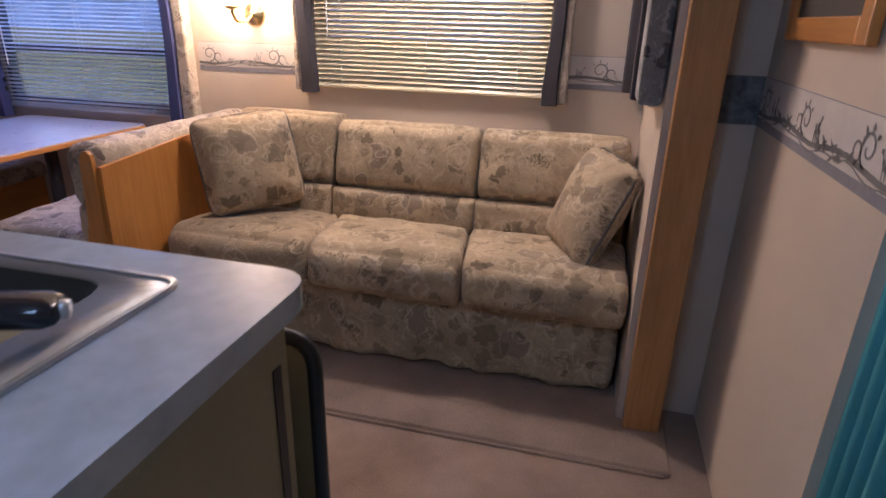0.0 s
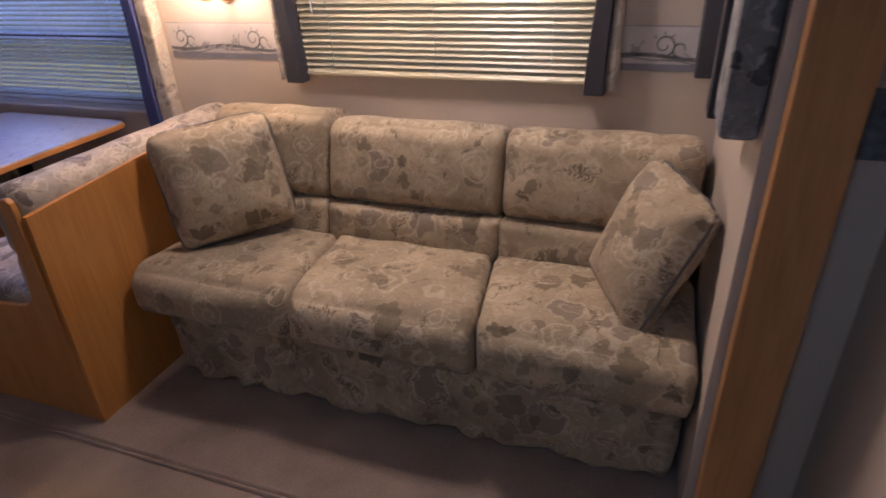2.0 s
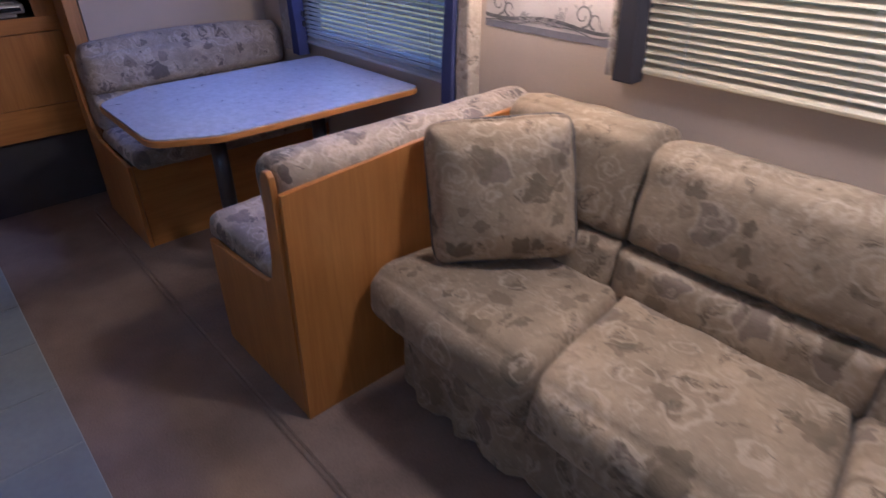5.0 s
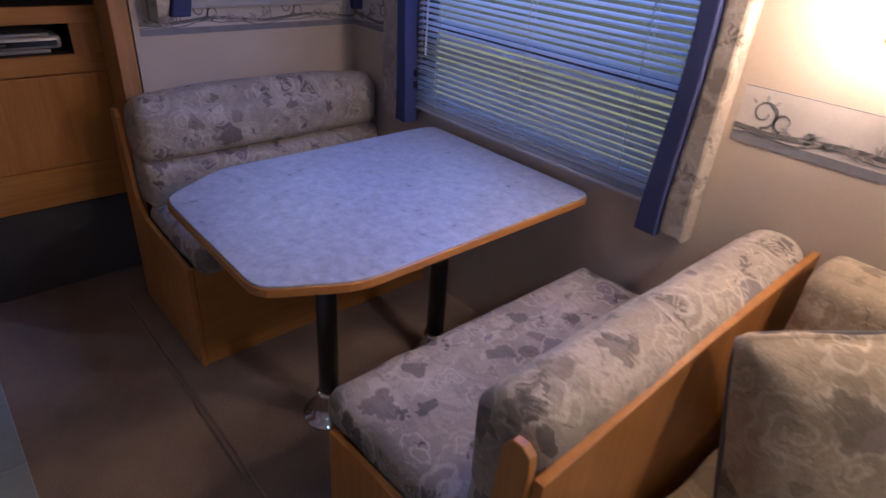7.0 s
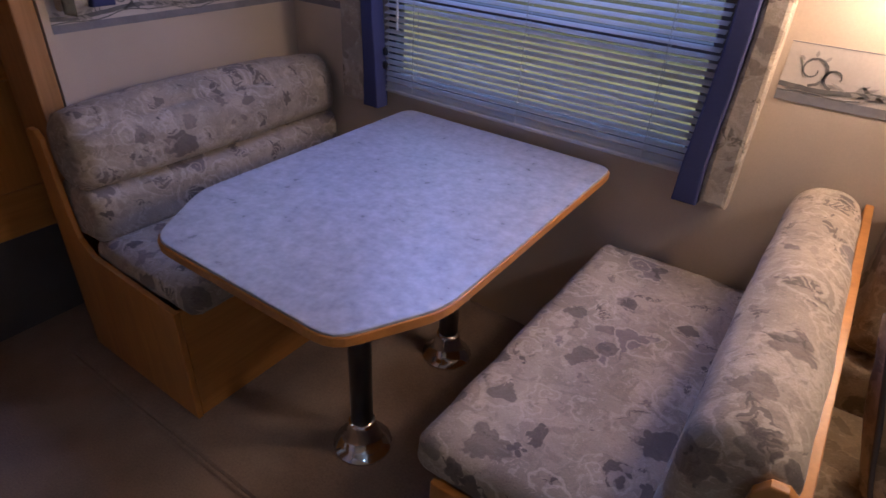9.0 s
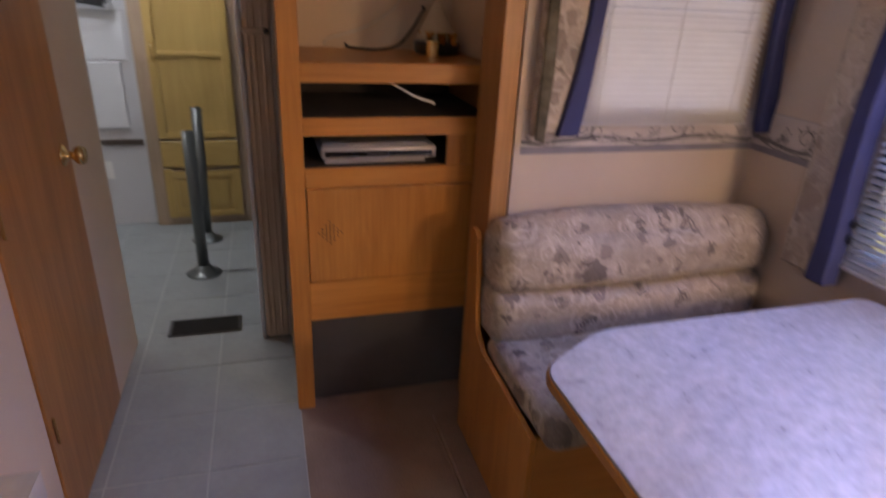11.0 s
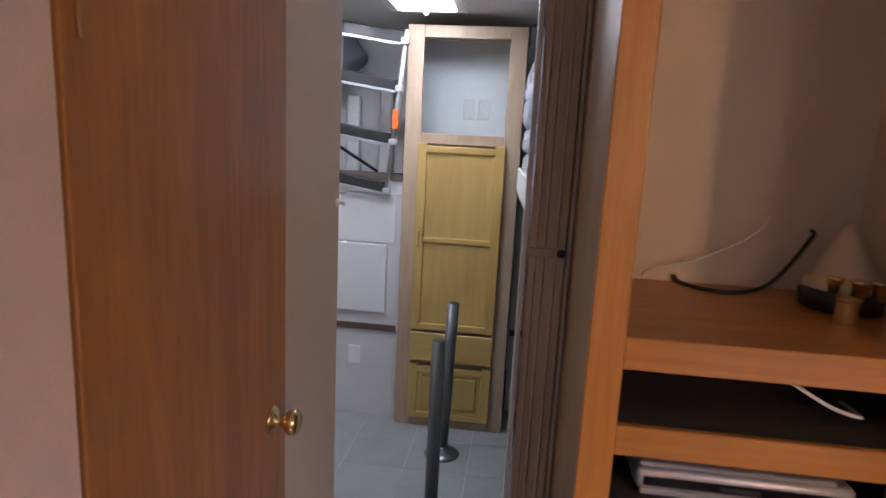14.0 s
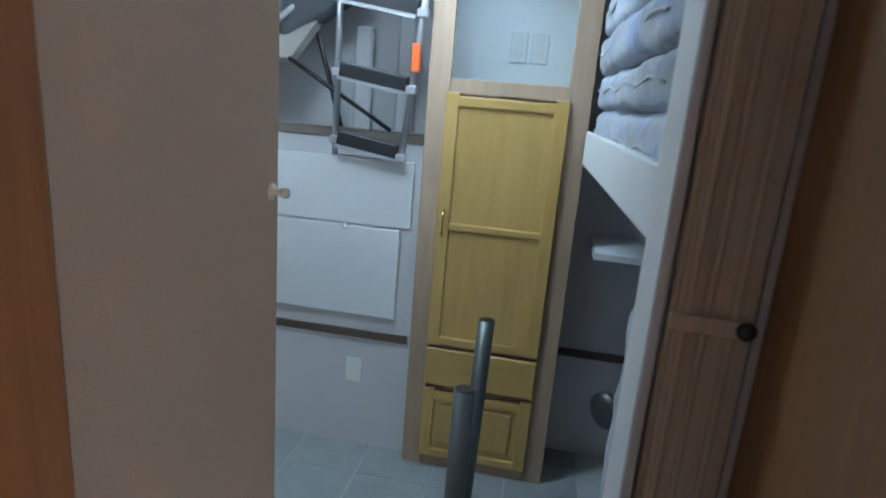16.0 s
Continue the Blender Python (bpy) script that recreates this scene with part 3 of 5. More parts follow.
# ---- sofa ----
def sofa():
    s = thing("sofa", (-0.3, 2.85, 0.014), "beige floral jacquard three-seat sofa with loose-looking cushions", "sofa")
    bm = B()
    soft_box(bm, -1.16, 0.56, 2.572, 3.20, 0.017, 0.36, 0.03, 64, (0, 0.012, 0), 0.016)
    for v in bm.verts:
        # slack gathers towards the hem
        if v.co.y < 2.72:
            slack = max(0, min(1, (0.33 - v.co.z) / 0.3))
            v.co.y += slack * (0.010 * math.sin(v.co.x * 31 + 2 * math.sin(v.co.x * 7)) + 0.006 * math.sin(v.co.x * 67 + v.co.z * 9)) - 0.012 * slack
    part("base", bm, SOFA, s, "fabric-skirted sofa base", True)
    edges = (-1.20, -0.667, -0.07, 0.572)
    for i, (a, c) in enumerate(zip(edges, edges[1:])):
        bm = B()
        tilt = Matrix.Translation((0, 2.7, 0.4)) @ Matrix.Rotation(radians(-5), 4, 'X') @ Matrix.Translation((0, -2.7, -0.4))
        soft_box(bm, a - 0.001, c + 0.001, 2.495, 3.03, 0.285, 0.475, (0.022, 0.085, 0.075), 24, (0.0, 0.02, 0.014), 0.006, tilt, seed=i * 3.1)
        for v in bm.verts:
            f = max(0, min(1, (2.98 - v.co.y) / 0.48))
            v.co.x += 0.072 * f * max(0, min(1, (v.co.x + 1.20) / 0.53)) * max(0, min(1, (0.572 - v.co.x) / 0.6))
        part("seat_cushion", bm, SOFA, s, "", True)
    edges = (-1.20, -0.712, -0.06, 0.55)
    for i, (a, c) in enumerate(zip(edges, edges[1:])):
        bm = B()
        lean = Matrix.Translation((0, 3.05, 0.5)) @ Matrix.Rotation(radians(-9), 4, 'X') @ Matrix.Translation((0, -3.05, -0.5))
        soft_box(bm, a - 0.001, c + 0.001, 2.985, 3.20, 0.40, 0.565, (0.016, 0.04, 0.03), 20, (0.0, 0.016, 0), 0.005, lean, seed=i * 2.3 + 9)
        part("lumbar_cushion", bm, SOFA, s, "", True)
        bm = B()
        lean = Matrix.Translation((0, 3.1, 0.55)) @ Matrix.Rotation(radians(-13), 4, 'X') @ Matrix.Translation((0, -3.1, -0.55))
        soft_box(bm, a - 0.001, c + 0.001, 3.005, 3.225, 0.545, 0.872 if i == 0 else 0.848, (0.022, 0.08, 0.06), 24, (0.0, 0.028, 0.008), 0.006, lean, seed=i * 4.7 + 20)
        part("back_cushion", bm, SOFA, s, "", True)


sofa()


def throw_pillow(name_label, m, seed):
    p = thing("throw_pillow", m.translation, name_label, "pillow", "throw pillows")
    bm = B()
    soft_box(bm, -0.205, 0.205, -0.075, 0.075, -0.2, 0.2, (0.026, 0.05, 0.026), 26, (0, 0.03, 0), 0.006, m, 0.02, seed)
    part("cover", bm, SOFA, p, "", True)
    k = []
    for i in range(49):
        a = 2 * math.pi * i / 48
        c, s = math.cos(a), math.sin(a)
        f = (abs(c) ** 10 + abs(s) ** 10) ** (-1 / 10)
        k.append(m @ Vector((0.2045 * c * f, 0, 0.1995 * s * f)))
    part("piping", tube(B(), k, 0.0055, 6, 2), PIPING, p, "dark piping along the seam", True)


throw_pillow("square floral throw pillow with dark piping in the sofa corner",
             Matrix.Translation((-1.005, 2.84, 0.69)) @ Matrix.Rotation(radians(48), 4, 'Z') @ Matrix.Rotation(radians(-17), 4, 'X') @ Matrix.Rotation(radians(-4), 4, 'Y'), 1.0)
lean_x, lean_z = Vector((0.387, -0.92, -0.05)).normalized(), Vector((0.39, 0.10, 0.91)).normalized()
lean_y = lean_z.cross(lean_x).normalized()
lean_z = lean_x.cross(lean_y)
tilted = Matrix.Translation((0.415, 2.80, 0.647)) @ Matrix((lean_x, lean_y, lean_z)).transposed().to_4x4()
throw_pillow("square floral throw pillow tilted against the end wall", tilted @ Matrix.Diagonal((0.88, 0.9, 1.0, 1)), 5.0)


# ---- dinette ----
def near_bench():
    b = thing("dinette_bench", (-1.5, 2.75, 0.014), "oak dinette bench with floral cushions, its back against the sofa", "bench", "dinette benches")
    part("side_panel", prism(B(), [(2.268, 0.014), (3.285, 0.014), (3.285, 0.815), (2.72, 0.802), (2.285, 0.770)], 0, -1.250, -1.232, 0.002), OAK, b, "oak veneer panel beside the sofa")
    prof = [(-1.2505, 0.014), (-1.2505, 0.79), (-1.254, 0.815), (-1.268, 0.827), (-1.288, 0.824), (-1.303, 0.80), (-1.318, 0.56), (-1.335, 0.49), (-1.37, 0.46), (-1.42, 0.45), (-1.78, 0.425), (-1.78, 0.014)]
    part("end_panel", prism(B(), prof, 1, 2.27, 2.288, 0.003), OAK, b, "shaped oak end panel")
    part("front_panel", box(B(), -1.772, -1.755, 2.29, 3.28, 0.014, 0.42, 0.002), OAK_H, b)
    bm = B()
    soft_box(bm, -1.845, -1.36, 2.292, 3.275, 0.40, 0.495, 0.04, 24, (0.0, 0.0, 0.02), 0.005, seed=3)
    part("seat_cushion", bm, BENCH, b, "", True)
    bm = B()
    soft_box(bm, -1.395, -1.251, 2.291, 3.28, 0.60, 0.842, (0.06, 0.03, 0.06), 24, (0.012, 0, 0.0), 0.005, seed=6)
    soft_box(bm, -1.40, -1.251, 2.295, 3.28, 0.46, 0.63, (0.05, 0.03, 0.04), 18, (0.015, 0, 0.0), 0.005, seed=8)
    part("back_cushion", bm, BENCH, b, "", True)


def far_bench():
    b = thing("dinette_bench", (-2.9, 2.8, 0.014), "oak dinette bench with floral cushions below the end window", "bench", "dinette benches")
    prof = [(-3.19, 0.014), (-3.19, 0.77), (-3.18, 0.79), (-3.15, 0.79), (-3.125, 0.77), (-3.10, 0.56), (-3.08, 0.47), (-3.02, 0.43), (-2.63, 0.41), (-2.63, 0.014)]
    part("end_panel", prism(B(), prof, 1, 2.275, 2.293, 0.003), OAK, b, "shaped oak end panel")
    part("front_panel", box(B(), -2.65, -2.633, 2.295, 3.28, 0.014, 0.405, 0.002), OAK_H, b)
    bm = B()
    soft_box(bm, -3.06, -2.575, 2.30, 3.275, 0.39, 0.475, 0.04, 24, (0.0, 0, 0.015), 0.005, seed=13)
    part("seat_cushion", bm, BENCH, b, "", True)
    bm = B()
    soft_box(bm, -3.18, -2.995, 2.300, 3.285, 0.615, 0.828, (0.085, 0.03, 0.07), 26, (0.03, 0, 0.035), 0.006, seed=16)
    part("back_cushion", bm, BENCH, b, "", True)
    bm = B()
    soft_box(bm, -3.18, -2.985, 2.300, 3.285, 0.455, 0.637, (0.06, 0.03, 0.04), 24, (0.025, 0, 0.0), 0.006, seed=18)
    part("lumbar_cushion", bm, BENCH, b, "", True)


near_bench()
far_bench()


def rounded(poly, r, k=4):
    out = []
    n = len(poly)
    for i in range(n):
        p, a, c = Vector(poly[i]), Vector(poly[i - 1]), Vector(poly[(i + 1) % n])
        u, w = (a - p).normalized() * r, (c - p).normalized() * r
        for j in range(k + 1):
            t = j / k
            q = (p + u) * (1 - t) ** 2 + p * 2 * t * (1 - t) + (p + w) * t * t
            out.append((q.x, q.y))
    return out


def table():
    t = thing("dinette_table", (-2.24, 2.73, 0.014), "grey laminate dinette table with oak edge and cut corners", "table")
    outline = [(-2.505, 2.212), (-1.966, 2.212), (-1.862, 2.414), (-1.862, 3.268), (-2.625, 3.268), (-2.625, 2.414)]
    inner = rounded(outline, 0.05)
    part("tabletop", prism(B(), inner, 2, 0.704, 0.730, 0.003), LAMINATE, t, "mottled grey laminate top")
    c = Vector((-2.24, 2.75))
    band = B()
    loop = []
    for x, y in inner:
        d = (Vector((x, y)) - c).normalized() * 0.005
        loop.append((x + d.x, y + d.y))
    prism(band, loop, 2, 0.702, 0.7245, 0.003)
    part("edge_band", band, OAK_H, t, "oak edge band")
    for x, y in ((-2.185, 2.512), (-2.213, 2.978)):
        leg = part("leg", lathe(B(), (x, y, 0.02), (0, 0, 1), ((0, 0.032), (0.683, 0.03)), 20), DARK_STEEL, t, "dark steel pedestal leg", True)
        part("leg_socket", lathe(B(), (x, y, 0.0145), (0, 0, 1), ((0, 0.085), (0.006, 0.085), (0.012, 0.062), (0.05, 0.046), (0.09, 0.04), (0.10, 0.036)), 24), CHROME, leg, "flared chrome floor socket", True)


table()


# ---- television cabinet ----
CX, CY0, CY1 = -3.405, 1.725, 2.42


def tv_cabinet():
    c = thing("tv_cabinet", (-3.65, 2.07, 0.0), "tall oak television cabinet with an open cubby and two slots", "cabinet")
    back = -3.93
    # Near side is coloured darker and browner than the oak far side.
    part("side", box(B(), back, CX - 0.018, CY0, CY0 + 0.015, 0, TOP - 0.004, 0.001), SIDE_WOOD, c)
    part("side", box(B(), back, CX - 0.018, CY1 - 0.015, CY1, 0, TOP - 0.004, 0.001), OAK, c)
    part("back", box(B(), back, back + 0.01, CY0 + 0.015, CY1 - 0.015, 0, TOP - 0.004), PANEL_INSIDE, c, "pale vinyl back board")
    part("lining", box(B(), back + 0.01, CX - 0.02, CY0 + 0.015, CY0 + 0.019, 1.252, TOP - 0.004), PANEL_INSIDE, c, "pale vinyl lining of the cubby")
    part("lining", box(B(), back + 0.01, CX - 0.02, CY1 - 0.019, CY1 - 0.015, 1.252, TOP - 0.004), PANEL_INSIDE, c, "pale vinyl lining of the cubby")
    part("stile", box(B(), CX - 0.018, CX, CY0 - 0.004, 1.783, 0, TOP - 0.004, 0.002), OAK, c)
    part("stile", box(B(), CX - 0.018, CX, 2.382, CY1, 0, TOP - 0.004, 0.002), OAK, c)
    for z0, z1 in ((1.192, 1.252), (1.03, 1.087), (0.862, 0.927)):
        part("rail", box(B(), CX - 0.018, CX - 0.001, 1.783, 2.382, z0, z1, 0.002), OAK_H, c)
    part("rail", box(B(), CX - 0.018, CX - 0.001, 1.783, 2.382, 0.375, 0.525, 0.002), OAK_H, c)
    part("shelf", box(B(), back + 0.01, CX - 0.018, CY0 + 0.015, CY1 - 0.015, 1.225, 1.25), OAK_H, c, "oak cubby shelf")
    # Slot shelves and linings are coloured near-black; the cubby above stays pale.
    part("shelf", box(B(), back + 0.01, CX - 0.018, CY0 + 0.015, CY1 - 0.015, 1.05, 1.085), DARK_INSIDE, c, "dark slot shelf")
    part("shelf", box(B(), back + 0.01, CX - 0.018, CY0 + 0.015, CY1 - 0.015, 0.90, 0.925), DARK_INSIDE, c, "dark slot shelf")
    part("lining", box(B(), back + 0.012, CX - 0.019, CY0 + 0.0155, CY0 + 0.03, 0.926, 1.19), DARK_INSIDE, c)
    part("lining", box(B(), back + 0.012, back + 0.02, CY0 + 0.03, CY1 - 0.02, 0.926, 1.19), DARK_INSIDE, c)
    part("stile", box(B(), CX - 0.018, CX - 0.001, 2.25, 2.30, 0.927, 1.03, 0.0015), OAK, c)
    part("filler_panel", box(B(), CX - 0.018, CX - 0.006, 2.30, 2.382, 0.927, 1.03, 0.001), OAK, c)
    d = part("door", box(B(), CX - 0.018, CX + 0.002, 1.786, 2.379, 0.528, 0.859, 0.003, seg=2), OAK, c, "plain oak door with a pattern of speaker holes")
    for i in range(-3, 4):
        for j in range(-3, 4):
            if abs(i) + abs(j) <= 3:
                part("speaker_hole", cyl(B(), (CX + 0.001, 1.857 + i * 0.0125, 0.708 + j * 0.0125), (CX + 0.0026, 1.857 + i * 0.0125, 0.708 + j * 0.0125), 0.0032, seg=8), BLACK, d)
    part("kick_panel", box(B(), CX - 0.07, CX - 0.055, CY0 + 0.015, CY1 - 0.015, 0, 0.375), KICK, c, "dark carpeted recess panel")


tv_cabinet()


# ---- hall ----
def hall_door():
    d = thing("door_1", (-3.3, 1.06, 0.0), "brown wood-veneer bathroom door, closed, with a brass knob", "door", kind="structure")
    leaf = part("leaf", box(B(), -3.605, -2.988, 1.055, 1.086, 0.012, 1.965, 0.003, seg=2), DOOR_WOOD, d)
    k = part("knob", lathe(B(), (-3.53, 1.086, 0.957), (0, 1, 0), ((0, 0.032), (0.004, 0.032), (0.008, 0.024), (0.012, 0.013), (0.028, 0.012), (0.034, 0.022), (0.042, 0.028), (0.054, 0.028), (0.060, 0.022), (0.062, 0.0)), 24), BRASS, leaf, "polished brass knob", True)
    for z in (0.35, 0.935, 1.70):
        part("hinge", cyl(B(), (-3.012, 1.091, z - 0.04), (-3.012, 1.091, z + 0.04), 0.004, seg=10), AGED_BRASS, leaf, "aged brass hinge barrel")


hall_door()


def wardrobe():
    w = thing("wardrobe", (-5.6, 1.27, 0.0), "tall narrow pale oak wardrobe with an open niche, door and drawer", "wardrobe")
    x = -5.44
    y0, y1 = 0.975, 1.575
    part("carcass", box(B(), -6.0, x - 0.02, y0 + 0.004, y1 - 0.004, 0.0, 1.555), FRAME_OAK, w)
    part("stile", box(B(), x - 0.02, x, y0, y0 + 0.085, 0, 2.14, 0.003), FRAME_OAK, w)
    part("stile", box(B(), x - 0.02, x, y1 - 0.085, y1, 0, 2.14, 0.003), FRAME_OAK, w)
    part("rail", box(B(), x - 0.02, x - 0.001, y0 + 0.085, y1 - 0.085, 2.08, 2.14, 0.003), FRAME_OAK, w)
    part("rail", box(B(), x - 0.02, x - 0.001, y0 + 0.085, y1 - 0.085, 1.555, 1.61, 0.003), FRAME_OAK, w)
    part("rail", box(B(), x - 0.02, x - 0.001, y0 + 0.085, y1 - 0.085, 0.0, 0.05, 0.003), FRAME_OAK, w)
    part("niche_back", box(B(), -5.76, -5.75, y0 + 0.02, y1 - 0.02, 1.56, 2.12), NICHE, w, "pale blue-grey board at the back of the open niche")
    part("niche_side", box(B(), -5.75, x - 0.02, y0 + 0.02, y0 + 0.03, 1.56, 2.12), WHITE_BOARD, w)
    part("niche_side", box(B(), -5.75, x - 0.02, y1 - 0.03, y1 - 0.02, 1.56, 2.12), FRAME_OAK, w)
    part("niche_floor", box(B(), -5.75, x - 0.02, y0 + 0.03, y1 - 0.03, 1.58, 1.595), FRAME_OAK, w)
    part("top", box(B(), -5.76, x - 0.02, y0 + 0.02, y1 - 0.02, 2.12, 2.14), FRAME_OAK, w)
    for k in (0, 1):
        yy = y0 + 0.30 + k * 0.085
        plate = part("outlet_plate", box(B(), -5.7495, -5.743, yy - 0.033, yy + 0.033, 1.70, 1.815, 0.003, seg=2), PLATE, w, "glossy pale outlet plate")
        for zz in (1.735, 1.78):
            part("socket", box(B(), -5.744, -5.740, yy - 0.014, yy + 0.014, zz - 0.013, zz + 0.013, 0.003), PLATE, plate)
    a, b = y0 + 0.075, y1 - 0.075

    def framed(name, z0, z1, splits, parent):
        d = part(name, box(B(), x + 0.001, x + 0.010, a + 0.02, b - 0.02, z0 + 0.02, z1 - 0.02), PALE_OAK, parent)
        part("stile", box(B(), x + 0.001, x + 0.020, a, a + 0.05, z0, z1, 0.004, seg=2), PALE_OAK, d)
        part("stile", box(B(), x + 0.001, x + 0.020, b - 0.05, b, z0, z1, 0.004, seg=2), PALE_OAK, d)
        for z in (z0, *splits, z1 - 0.05):
            part("rail", box(B(), x + 0.001, x + 0.0195, a + 0.042, b - 0.042, z + (0.008 if z in splits else 0.0), z + 0.038, 0.006, seg=2), PALE_OAK_H, d)
        return d
    d = framed("door", 0.565, 1.56, (1.035,), w)
    part("handle", tube(B(), [(x + 0.02, a + 0.028, 1.02), (x + 0.045, a + 0.028, 1.03), (x + 0.048, a + 0.028, 1.07), (x + 0.045, a + 0.028, 1.11), (x + 0.02, a + 0.028, 1.12)], 0.006, 8), BRASS, d, "brass pull handle", True)
    dr = part("drawer", box(B(), x + 0.001, x + 0.02, a, b, 0.385, 0.55, 0.008, seg=3), PALE_OAK_H, w)
    part("knob", lathe(B(), (x + 0.02, (a + b) / 2, 0.47), (1, 0, 0), ((0, 0.008), (0.012, 0.008), (0.02, 0.016), (0.028, 0.014), (0.03, 0))), BRASS, dr, "brass knob", True)
    ld = framed("lower_door", 0.055, 0.37, (), w)
    part("raised_panel", box(B(), x + 0.010, x + 0.0185, a + 0.075, b - 0.075, 0.12, 0.305, 0.007, seg=2), PALE_OAK, ld)


wardrobe()


# ---- kitchen counter ----
def counter():
    c = thing("kitchen_cabinet", (-0.9, 0.6, 0.0), "tan kitchen base cabinet below the counter end", "cabinet")
    part("body", box(B(), -2.19, -0.015, 0.35, 1.352, 0.09, 0.877, 0.003), CAB_FACE, c)
    part("plinth", box(B(), -2.19, -0.09, 0.40, 1.29, 0.0, 0.09), BLACK, c, "dark recessed plinth")
    outline = rounded([(-2.195, 0.30), (0.02, 0.30), (0.02, 1.392), (-2.195, 1.392)], 0.07, 6)
    hole = (-0.80, -0.215, 0.50, 1.285)
    t = thing("countertop", (-0.9, 0.9, 0.86), "grey-green mottled laminate countertop with a rounded corner", "countertop")
    bm = B()
    # top as strips around the sink's opening
    right = [p for p in outline if p[0] > hole[1]]
    prism(bm, [(hole[1], 0.30)] + [p for p in right] + [(hole[1], 1.392)], 2, 0.878, 0.918)
    box(bm, hole[0], hole[1], hole[3], 1.392, 0.878, 0.918)
    box(bm, hole[0], hole[1], 0.30, hole[2], 0.878, 0.918)
    box(bm, -2.195, hole[0], 0.30, 1.392, 0.878, 0.918)
    bmesh.ops.remove_doubles(bm, verts=bm.verts, dist=1e-4)
    part("top", bm, COUNTER, t)


counter()


# ---- lamps ----
def sconce():
    s = thing("wall_sconce", (-1.2, SB, 1.27), "brass wall sconce with a glowing glass shade", "wall lamp")
    part("plate", lathe(B(), (-1.195, SB - 0.001, 1.275), (0, -1, 0), ((0, 0.055), (0.006, 0.055), (0.014, 0.045), (0.02, 0.022), (0.03, 0.012))), BRASS, s, "round brass wall plate", True)
    part("arm", tube(B(), [(-1.195, SB - 0.02, 1.275), (-1.20, SB - 0.07, 1.245), (-1.215, SB - 0.12, 1.245), (-1.22, SB - 0.14, 1.275), (-1.22, SB - 0.14, 1.295)], 0.008, 8), BRASS, s, "", True)
    part("cup", lathe(B(), (-1.22, SB - 0.14, 1.29), (0, 0, 1), ((0, 0.012), (0.006, 0.03), (0.016, 0.036), (0.022, 0.034))), BRASS, s, "", True)
    part("shade", lathe(B(), (-1.22, SB - 0.14, 1.311), (0, 0, 1), ((0, 0.03), (0.02, 0.05), (0.06, 0.06), (0.10, 0.056), (0.12, 0.062), (0.125, 0.058), (0.10, 0.0))), BULB, s, "frosted tulip glass shade, lit", True)


sconce()


def dome(name, x, y, r, mat, label, TOP=TOP):
    d = thing(name, (x, y, TOP), label, "ceiling light")
    part("base", lathe(B(), (x, y, TOP - 0.001), (0, 0, -1), ((0, r * 1.08), (0.012, r * 1.08), (0.018, r)), 28), WHITE_PLASTIC, d, "", True)
    part("diffuser", lathe(B(), (x, y, TOP - 0.0185), (0, 0, -1), ((0, r * 0.97), (0.02, r * 0.9), (0.035, r * 0.6), (0.042, 0.0)), 28), mat, d, "glowing dome diffuser", True)


dome("ceiling_light", -0.28, 2.92, 0.11, DOME, "round warm ceiling light above the sofa", 2.02)
# Added lamp, out of view, in place of daylight from a kitchen window.
dome("ceiling_light", 0.05, 0.45, 0.12, KITCHEN_FILL, "unseen blue lamp standing in for kitchen window daylight")


def roof_vent(x0, x1, y0, y1):
    v = thing("roof_vent", ((x0 + x1) / 2, (y0 + y1) / 2, TOP), "white framed roof vent glowing with daylight in the bunk room", "roof vent")
    f = B()
    for a, b, c, d in ((x0, x0 + 0.045, y0, y1), (x1 - 0.045, x1, y0, y1), (x0 + 0.045, x1 - 0.045, y0, y0 + 0.045), (x0 + 0.045, x1 - 0.045, y1 - 0.045, y1)):
        box(f, a, b, c, d, TOP - 0.028, TOP - 0.0005, 0.003)
    part("frame", f, WHITE_PLASTIC, v)
    # Lid emits on its own in place of sky light; the ceiling is closed.
    part("lid", box(B(), x0 + 0.046, x1 - 0.046, y0 + 0.046, y1 - 0.046, TOP - 0.030, TOP - 0.001, 0.008, seg=2), VENT, v, "lid with its own glow in place of skylight")
    k = part("crank", lathe(B(), (x0 + 0.09, (y0 + y1) / 2, TOP - 0.030), (0, 0, -1), ((0, 0.016), (0.012, 0.016), (0.016, 0.01), (0.026, 0.01), (0.028, 0))), WHITE_PLASTIC, v, "small crank knob", True)


roof_vent(-5.335, -4.935, 0.91, 1.28)


# ---- windows, blinds, curtains ----
def along(axis, u, out, z):
    """A place on a wall: axis 1 is the back wall, 0 the left end, 2 the right end; out is metres into the room."""
    return {1: (u, SB - out, z), 0: (SL + out, u, z), 2: (SR - out, u, z)}[axis]


def wbox(bm, axis, u0, u1, o0, o1, z0, z1, bev=0.0, m=None):
    a, b = along(axis, u0, o0, z0), along(axis, u1, o1, z1)
    return box(bm, *[f(p, q) for p, q in zip(a, b) for f in (min, max)], bev, m)


def wprism(bm, axis, poly, o0, o1, bev=0.0):
    """Outline of (along, up) on a wall, o0 to o1 out from it."""
    if axis == 1:
        return prism(bm, poly, 1, SB - o1, SB - o0, bev)
    base = SL if axis == 0 else SR
    s = 1 if axis == 0 else -1
    lo, hi = sorted((base + s * o0, base + s * o1))
    return prism(bm, poly, 0, lo, hi, bev)


